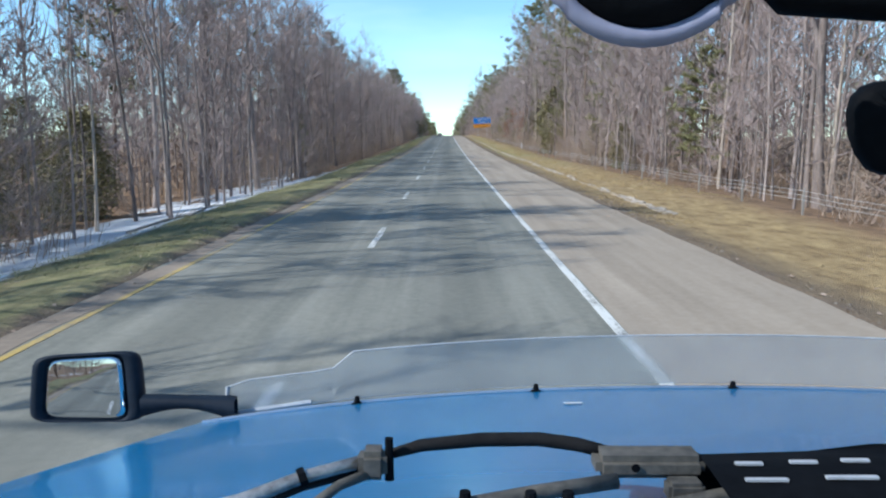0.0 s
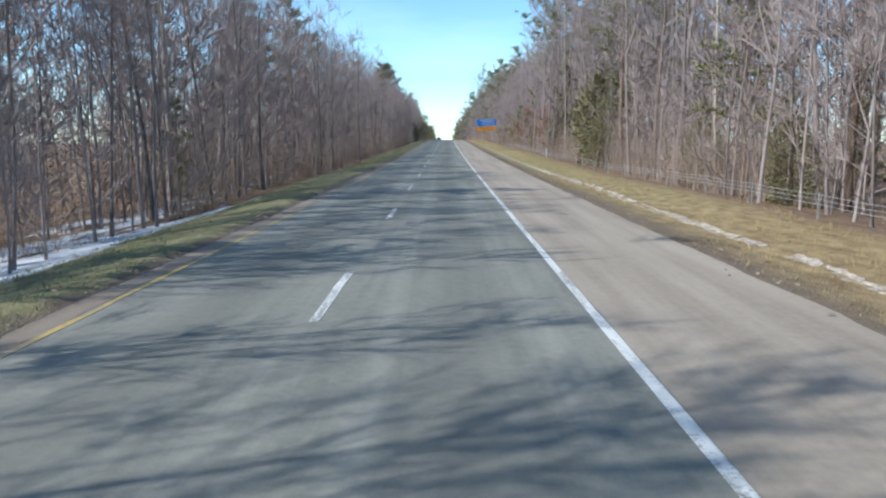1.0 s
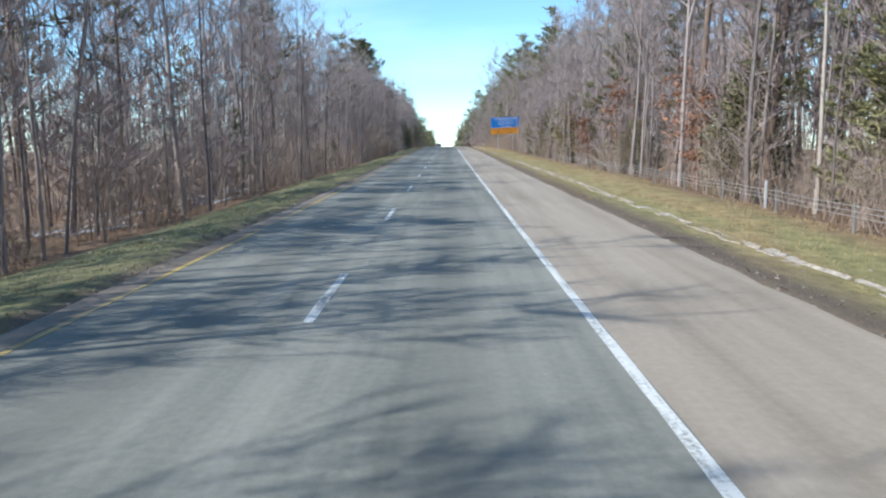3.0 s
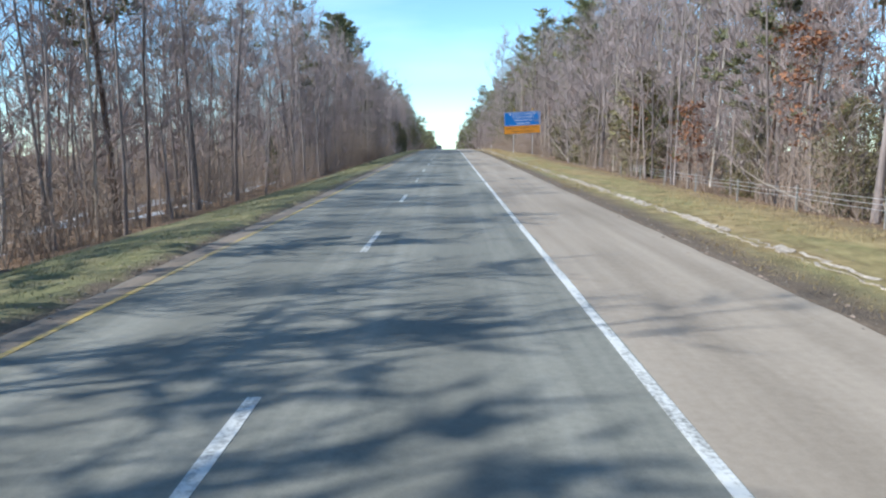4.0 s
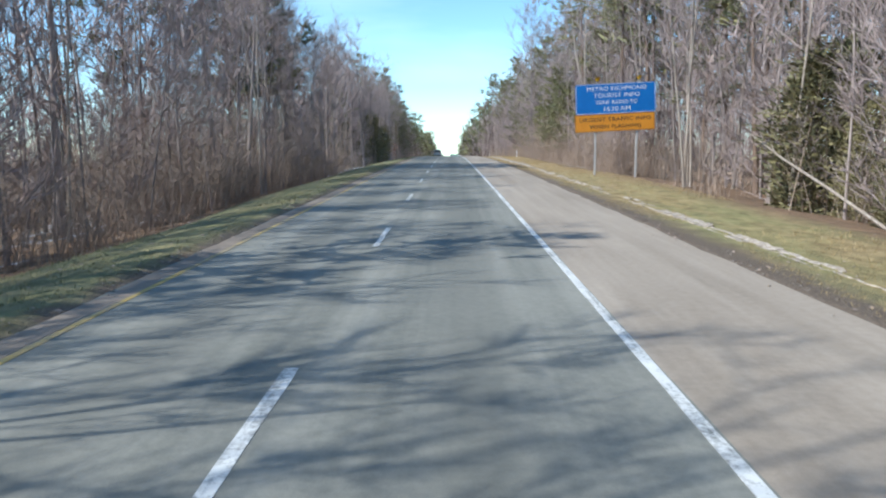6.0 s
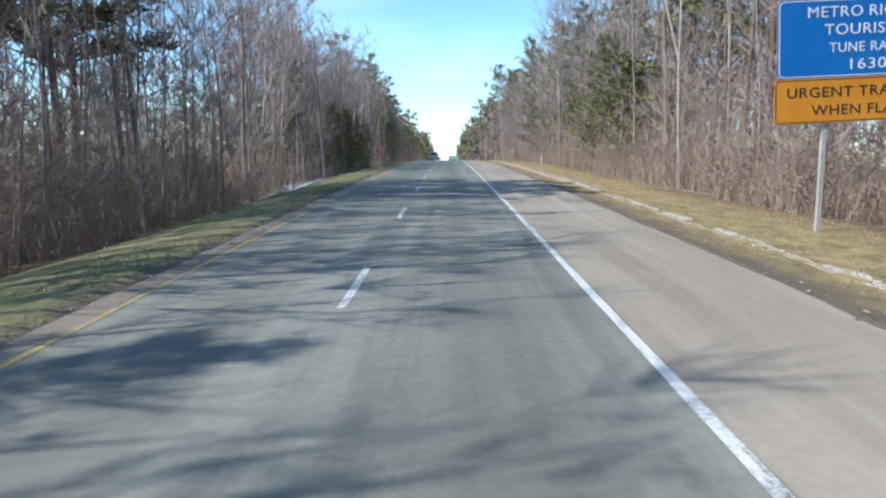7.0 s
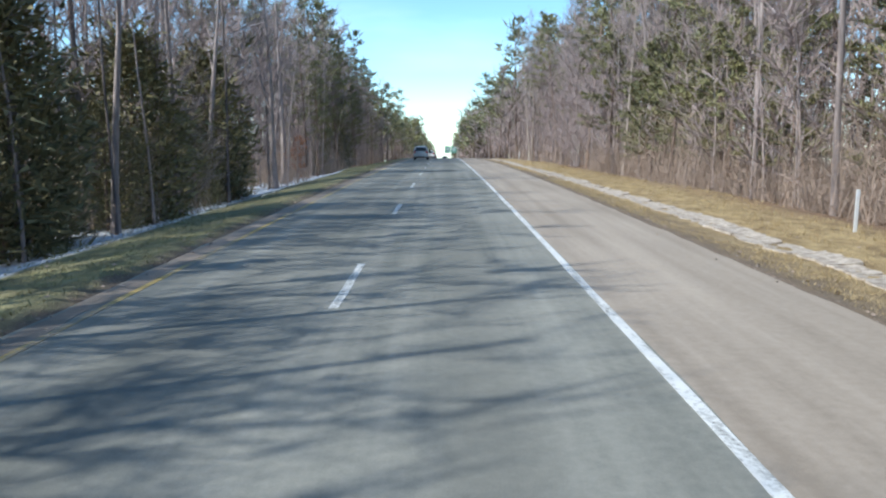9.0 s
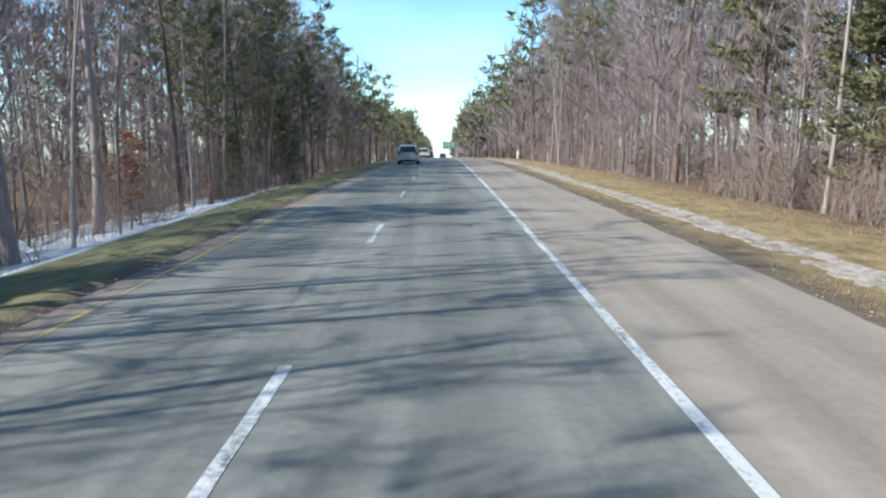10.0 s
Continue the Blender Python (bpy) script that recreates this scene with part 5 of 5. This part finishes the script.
for x in (HC - 1.12, HC + 1.02):
    wheel = part("wheel", Soup().tube([(x - 0.14, 1.25, 0.5), (x - 0.12, 1.25, 0.5), (x + 0.12, 1.25, 0.5), (x + 0.14, 1.25, 0.5)], [0.44, 0.5, 0.5, 0.44], 28, True), RUBBER, lorry, "black tyre")
    part("rim", Soup().tube([(x - 0.145, 1.25, 0.5), (x + 0.145, 1.25, 0.5)], [0.28, 0.28], 18, True), STEEL, wheel)
part("axle", Soup().tube([(HC - 1.1, 1.25, 0.5), (HC + 1.0, 1.25, 0.5)], [0.07, 0.07], 8, True), BLACK_PLASTIC, lorry)
part("chassis", Soup().box((HC - 0.45, 0.3, 0.55), (HC + 0.45, 2.0, 0.75)), BLACK_PLASTIC, lorry)

# bug deflector: low wing at the end, tall middle
prof = []
for i in range(45):
    x = -0.615 + (HC + HR - 0.1 + 0.615) * i / 44
    low = bonnet_z(x, bonnet_front(x)) + 0.004
    if x < -0.33:
        top = low + 0.082 - (0.012 if i == 0 else 0.0)
    elif x < -0.27:
        top = low + 0.082 + (x + 0.33) / 0.06 * 0.045
    else:
        top = low + 0.130 + 0.006 * min(1.0, x + 0.27)
    prof.append((x, bonnet_front(x) + 0.015, low, top))
deflector = part("bug_deflector", Soup().grid([[(x, y, a) for x, y, a, b in prof], [(x, y + 0.03, b) for x, y, a, b in prof],
                                               [(x, y + 0.034, b) for x, y, a, b in prof], [(x, y + 0.004, a) for x, y, a, b in prof],
                                               [(x, y, a) for x, y, a, b in prof]]), ACRYLIC, lorry, "clear smoked plastic bug deflector")
part("deflector_edge", Soup().tube([(x, y + 0.032, b) for x, y, a, b in prof], [0.0022] * len(prof), 5), RIM_ACRYLIC, deflector)
part("deflector_end", Soup().tube([(prof[0][0], prof[0][1] + 0.03, prof[0][3]), (prof[0][0], prof[0][1], prof[0][2]), (prof[4][0], prof[4][1], prof[4][2] + 0.004)], [0.007] * 3, 6), RIM_ACRYLIC, deflector)
for x in (-0.245, 0.249, 0.80):
    y = bonnet_front(x)
    z = bonnet_z(x, y)
    clip = part("clip", Soup().box((x - 0.016, y - 0.085, z + 0.005), (x + 0.016, y - 0.03, z + 0.016)), BLACK_PLASTIC, deflector, "black deflector clip", bevel=0.003)
    part("screw", Soup().tube([(x, y - 0.055, z + 0.018), (x, y - 0.055, z + 0.034)], [0.009, 0.006], 8, True), BLACK_PLASTIC, lorry)
part("paint_chip", Soup().grid([[(0.282, 1.72, bonnet_z(0.282, 1.72) + 0.003), (0.318, 1.72, bonnet_z(0.318, 1.72) + 0.003)],
                                [(0.276, 1.742, bonnet_z(0.276, 1.742) + 0.003), (0.325, 1.738, bonnet_z(0.325, 1.738) + 0.003)]]), SIGN_WHITE, lorry, "small white paint chip")

# fender mirror on its arm
NAVY_PLASTIC = mottled("weathered_navy_plastic", (0.006, 0.011, 0.02), (0.012, 0.02, 0.034), 6, 60, 0.6, 0, 0.1, vec="Object")
NAVY_PLASTIC.node_tree.nodes["Principled BSDF"].inputs["Specular IOR Level"].default_value = 0.2


def mirror_ring(w, h, y, shift=0.0, n=32):
    """A rounded rectangle whose left and right sides bow outwards."""
    ring = []
    for k in range(n):
        g = 2 * math.pi * (k + 0.5) / n
        c, q = math.cos(g), math.sin(g)
        cx, cz = math.copysign(abs(c) ** 0.28, c), math.copysign(abs(q) ** 0.28, q)
        ring.append((shift + w / 2 * cx * (1 - 0.05 * cz), y, h / 2 * cz * (1 + 0.05 * cx)))
    return ring


mirror = part("mirror_housing", Soup().grid([mirror_ring(0.0, 0.0, 0.006, -0.008), mirror_ring(0.212, 0.176, 0.006, -0.008), mirror_ring(0.226, 0.182, -0.012, -0.006), mirror_ring(0.268, 0.186, -0.014),
                                             mirror_ring(0.290, 0.191, 0.0), mirror_ring(0.288, 0.182, 0.03), mirror_ring(0.25, 0.13, 0.085), mirror_ring(0.12, 0.05, 0.10), mirror_ring(0, 0, 0.10)], True),
              NAVY_PLASTIC, lorry, "dark navy fender mirror housing", True)
mirror.matrix_basis = pose(-0.985, 2.0, 1.583, -4.0, 1.2, 10)
# the pane is slightly domed, as wide-angle mirrors are
dome = [[(x, 0.002 - 0.0046 * (1 - (x + 0.008) ** 2 / 0.0185 - z * z / 0.0185), z) for x, y, z in mirror_ring(0.210 * f, 0.174 * f, 0.0, -0.008)] for f in np.linspace(0, 1, 9)]
dome.append([(x, y + 0.002, z) for x, y, z in dome[-1]])
dome.append(mirror_ring(0, 0, 0.006, -0.008))
glass = part("mirror_pane", Soup().grid(dome, True), MIRROR, mirror, "domed mirror glass", True)
glass.matrix_basis = pose(0, -0.003, 0, -2.2, 0, -2.0)
arm_s = Soup().grid([[(-0.83 + 0.25 * u, 2.0 + 0.02 * u, 1.566 - 0.012 * u), (-0.83 + 0.25 * u, 1.965 + 0.02 * u, 1.560 - 0.012 * u), (-0.83 + 0.25 * u, 1.965 + 0.02 * u, 1.512 - 0.02 * u + 0.03 * math.sin(u * 3.1)),
                      (-0.83 + 0.25 * u, 2.0 + 0.02 * u, 1.505 - 0.02 * u + 0.03 * math.sin(u * 3.1))] for u in np.linspace(0, 1, 9)], True)
part("mirror_arm", arm_s, NAVY_PLASTIC, lorry, "black mirror arm", True)

# wipers on the scuttle
WIPER_METAL = mottled("scuffed_wiper_metal", (0.10, 0.09, 0.08), (0.62, 0.59, 0.56), 25.0, 90.0, 0.3, 0.6, 0.1, vec="Object")
part("scuttle", Soup().box((HC - 1.3, 0.40, 1.62), (HC + 1.25, 0.66, 1.80)), BLACK_PLASTIC, lorry, bevel=0.02)
arm = part("wiper_arm", Soup().tube([(-0.30, 0.76, 1.862), (-0.228, 0.79, 1.868), (-0.165, 0.815, 1.884), (-0.09, 0.835, 1.897)], [0.009, 0.009, 0.008, 0.008], 8, True), WIPER_METAL, lorry, "scuffed metal wiper arm", True)
# black strip added below the arm in place of shade on its underside
part("arm_shade_strip", Soup().tube([(-0.30, 0.764, 1.850), (-0.228, 0.794, 1.856), (-0.165, 0.819, 1.872), (-0.09, 0.839, 1.885)], [0.007, 0.007, 0.006, 0.006], 6, True), RUBBER, arm, "black strip for the arm's shaded underside", True)
part("arm_band", Soup().tube([(-0.168, 0.814, 1.8835), (-0.160, 0.817, 1.886)], [0.0115, 0.0115], 8, True), BLACK_PLASTIC, arm)
joint = part("wiper_joint", Soup().box((-0.101, 0.815, 1.878), (-0.068, 0.850, 1.912)), GREY_PLASTIC, lorry, "faded grey wiper joint", bevel=0.007)
part("joint_pin", Soup().tube([(-0.066, 0.83, 1.875), (-0.066, 0.83, 1.925)], [0.006, 0.005], 8, True), BLACK_PLASTIC, joint)
part("wiper_hose", Soup().tube([(-0.19, 0.76, 1.850), (-0.15, 0.775, 1.868), (-0.12, 0.80, 1.882), (-0.09, 0.82, 1.886)], [0.006] * 4, 7, True), GREY_PLASTIC, lorry, "grey washer hose", True)
part("wiper_blade", Soup().tube([(-0.07, 0.84, 1.900), (-0.03, 0.85, 1.908), (0.04, 0.86, 1.911), (0.11, 0.862, 1.911), (0.155, 0.856, 1.907), (0.19, 0.85, 1.900)], [0.006, 0.008, 0.009, 0.009, 0.009, 0.008], 8, True), RUBBER, lorry, "black rubber-sleeved wiper bow", True)
link_b = part("wiper_link", Soup().box((0.170, 0.812, 1.882), (0.295, 0.856, 1.909)), GREY_PLASTIC, lorry, "faded grey plastic wiper link", bevel=0.008)
part("link_bolt", Soup().tube([(0.213, 0.808, 1.899), (0.213, 0.8095, 1.899)], [0.005, 0.005], 10, True), BLACK_PLASTIC, link_b)
part("link_tab", Soup().box((0.245, 0.785, 1.868), (0.285, 0.812, 1.890)), GREY_PLASTIC, link_b, bevel=0.004)
part("lower_arm", Soup().tube([(-0.06, 0.74, 1.868), (0.03, 0.765, 1.878), (0.10, 0.78, 1.884), (0.19, 0.80, 1.888)], [0.007, 0.009, 0.009, 0.009], 8, True), GREY_PLASTIC, lorry, "worn grey lower wiper arm", True)
for x in (0.02, 0.09, 0.13):
    part("arm_rivet", Soup().tube([(x, 0.762, 1.886), (x, 0.762, 1.894)], [0.007, 0.006], 8, True), BLACK_PLASTIC, lorry)
part("second_arm", Soup().tube([(0.15, 0.76, 1.862), (0.25, 0.78, 1.872), (0.36, 0.79, 1.888), (0.42, 0.795, 1.892)], [0.006, 0.007, 0.008, 0.008], 8, True), GREY_PLASTIC, lorry, smooth=True)
grille = part("scuttle_grille", Soup().grid([[(0.29 + 0.55 * u, 0.846, 1.878 + 0.035 * min(1, u * 3)), (0.29 + 0.55 * u, 0.84, 1.902 + 0.018 * u), (0.29 + 0.55 * u, 0.80, 1.906 + 0.02 * u),
                                             (0.29 + 0.55 * u, 0.70, 1.900 + 0.012 * u), (0.29 + 0.55 * u, 0.70, 1.840), (0.29 + 0.55 * u, 0.84, 1.842)] for u in np.linspace(0, 1, 9)], True), BLACK_PLASTIC, lorry, "black slotted scuttle grille", True)
for x, y, z, w in ((0.335, 0.798, 1.9095, 0.030), (0.395, 0.798, 1.9115, 0.030), (0.452, 0.798, 1.9135, 0.030), (0.34, 0.762, 1.9075, 0.045), (0.43, 0.762, 1.9105, 0.055)):
    part("slot_edge", Soup().box((x - w / 2, y - 0.003, z - 0.001), (x + w / 2, y + 0.003, z + 0.0015)), RIM_ACRYLIC, grille, "pale slot edge")

# dark fittings at the top of the windscreen
pod = Soup()
rings = []
for a, rr in ((0.0, 0.0), (0.0, 0.040), (0.004, 0.052), (0.012, 0.058), (0.030, 0.054), (0.034, 0.0)):
    rings.append([(0.128 + rr * 1.05 * math.cos(g), 0.50 + a, 2.390 + rr * 0.92 * math.sin(g)) for g in np.linspace(0, 2 * math.pi, 25)[:-1]])
pod.grid(rings, True)
part("sensor_pod", pod, BLACK_PLASTIC, lorry, "black oval sensor pod on the windscreen", True)
part("pod_ring", Soup().tube([(0.128 + 0.0645 * math.cos(g), 0.512, 2.390 + 0.0575 * math.sin(g)) for g in np.linspace(0, 2 * math.pi, 33)], [0.0065] * 33, 8),
     mottled("pale_pod_ring", (0.20, 0.205, 0.29), (0.29, 0.295, 0.39), 5, 40, 0.8, bump=0, vec="Object"), lorry, "pale bluish ring round the pod", True)
part("header_trim", Soup().tube([(0.215, 0.55, 2.385), (0.235, 0.55, 2.366), (0.30, 0.55, 2.362), (0.42, 0.55, 2.358)], [0.012, 0.014, 0.014, 0.014], 8, True), BLACK_PLASTIC, lorry, "black windscreen header trim", True)
cab_mirror = Soup()
cab_mirror.grid([[(0.352 + a * math.cos(g) * 0.9, 0.60 + d, 2.281 + a * 1.05 * math.sin(g) + 0.006 * math.cos(2 * g)) for g in np.linspace(0, 2 * math.pi, 17)[:-1]]
                 for d, a in ((0.0, 0.0), (0.0, 0.028), (0.006, 0.035), (0.02, 0.036), (0.028, 0.030), (0.03, 0.0))], True)
part("cab_fitting", cab_mirror, BLACK_PLASTIC, lorry, "black rounded fitting beside the windscreen", True)
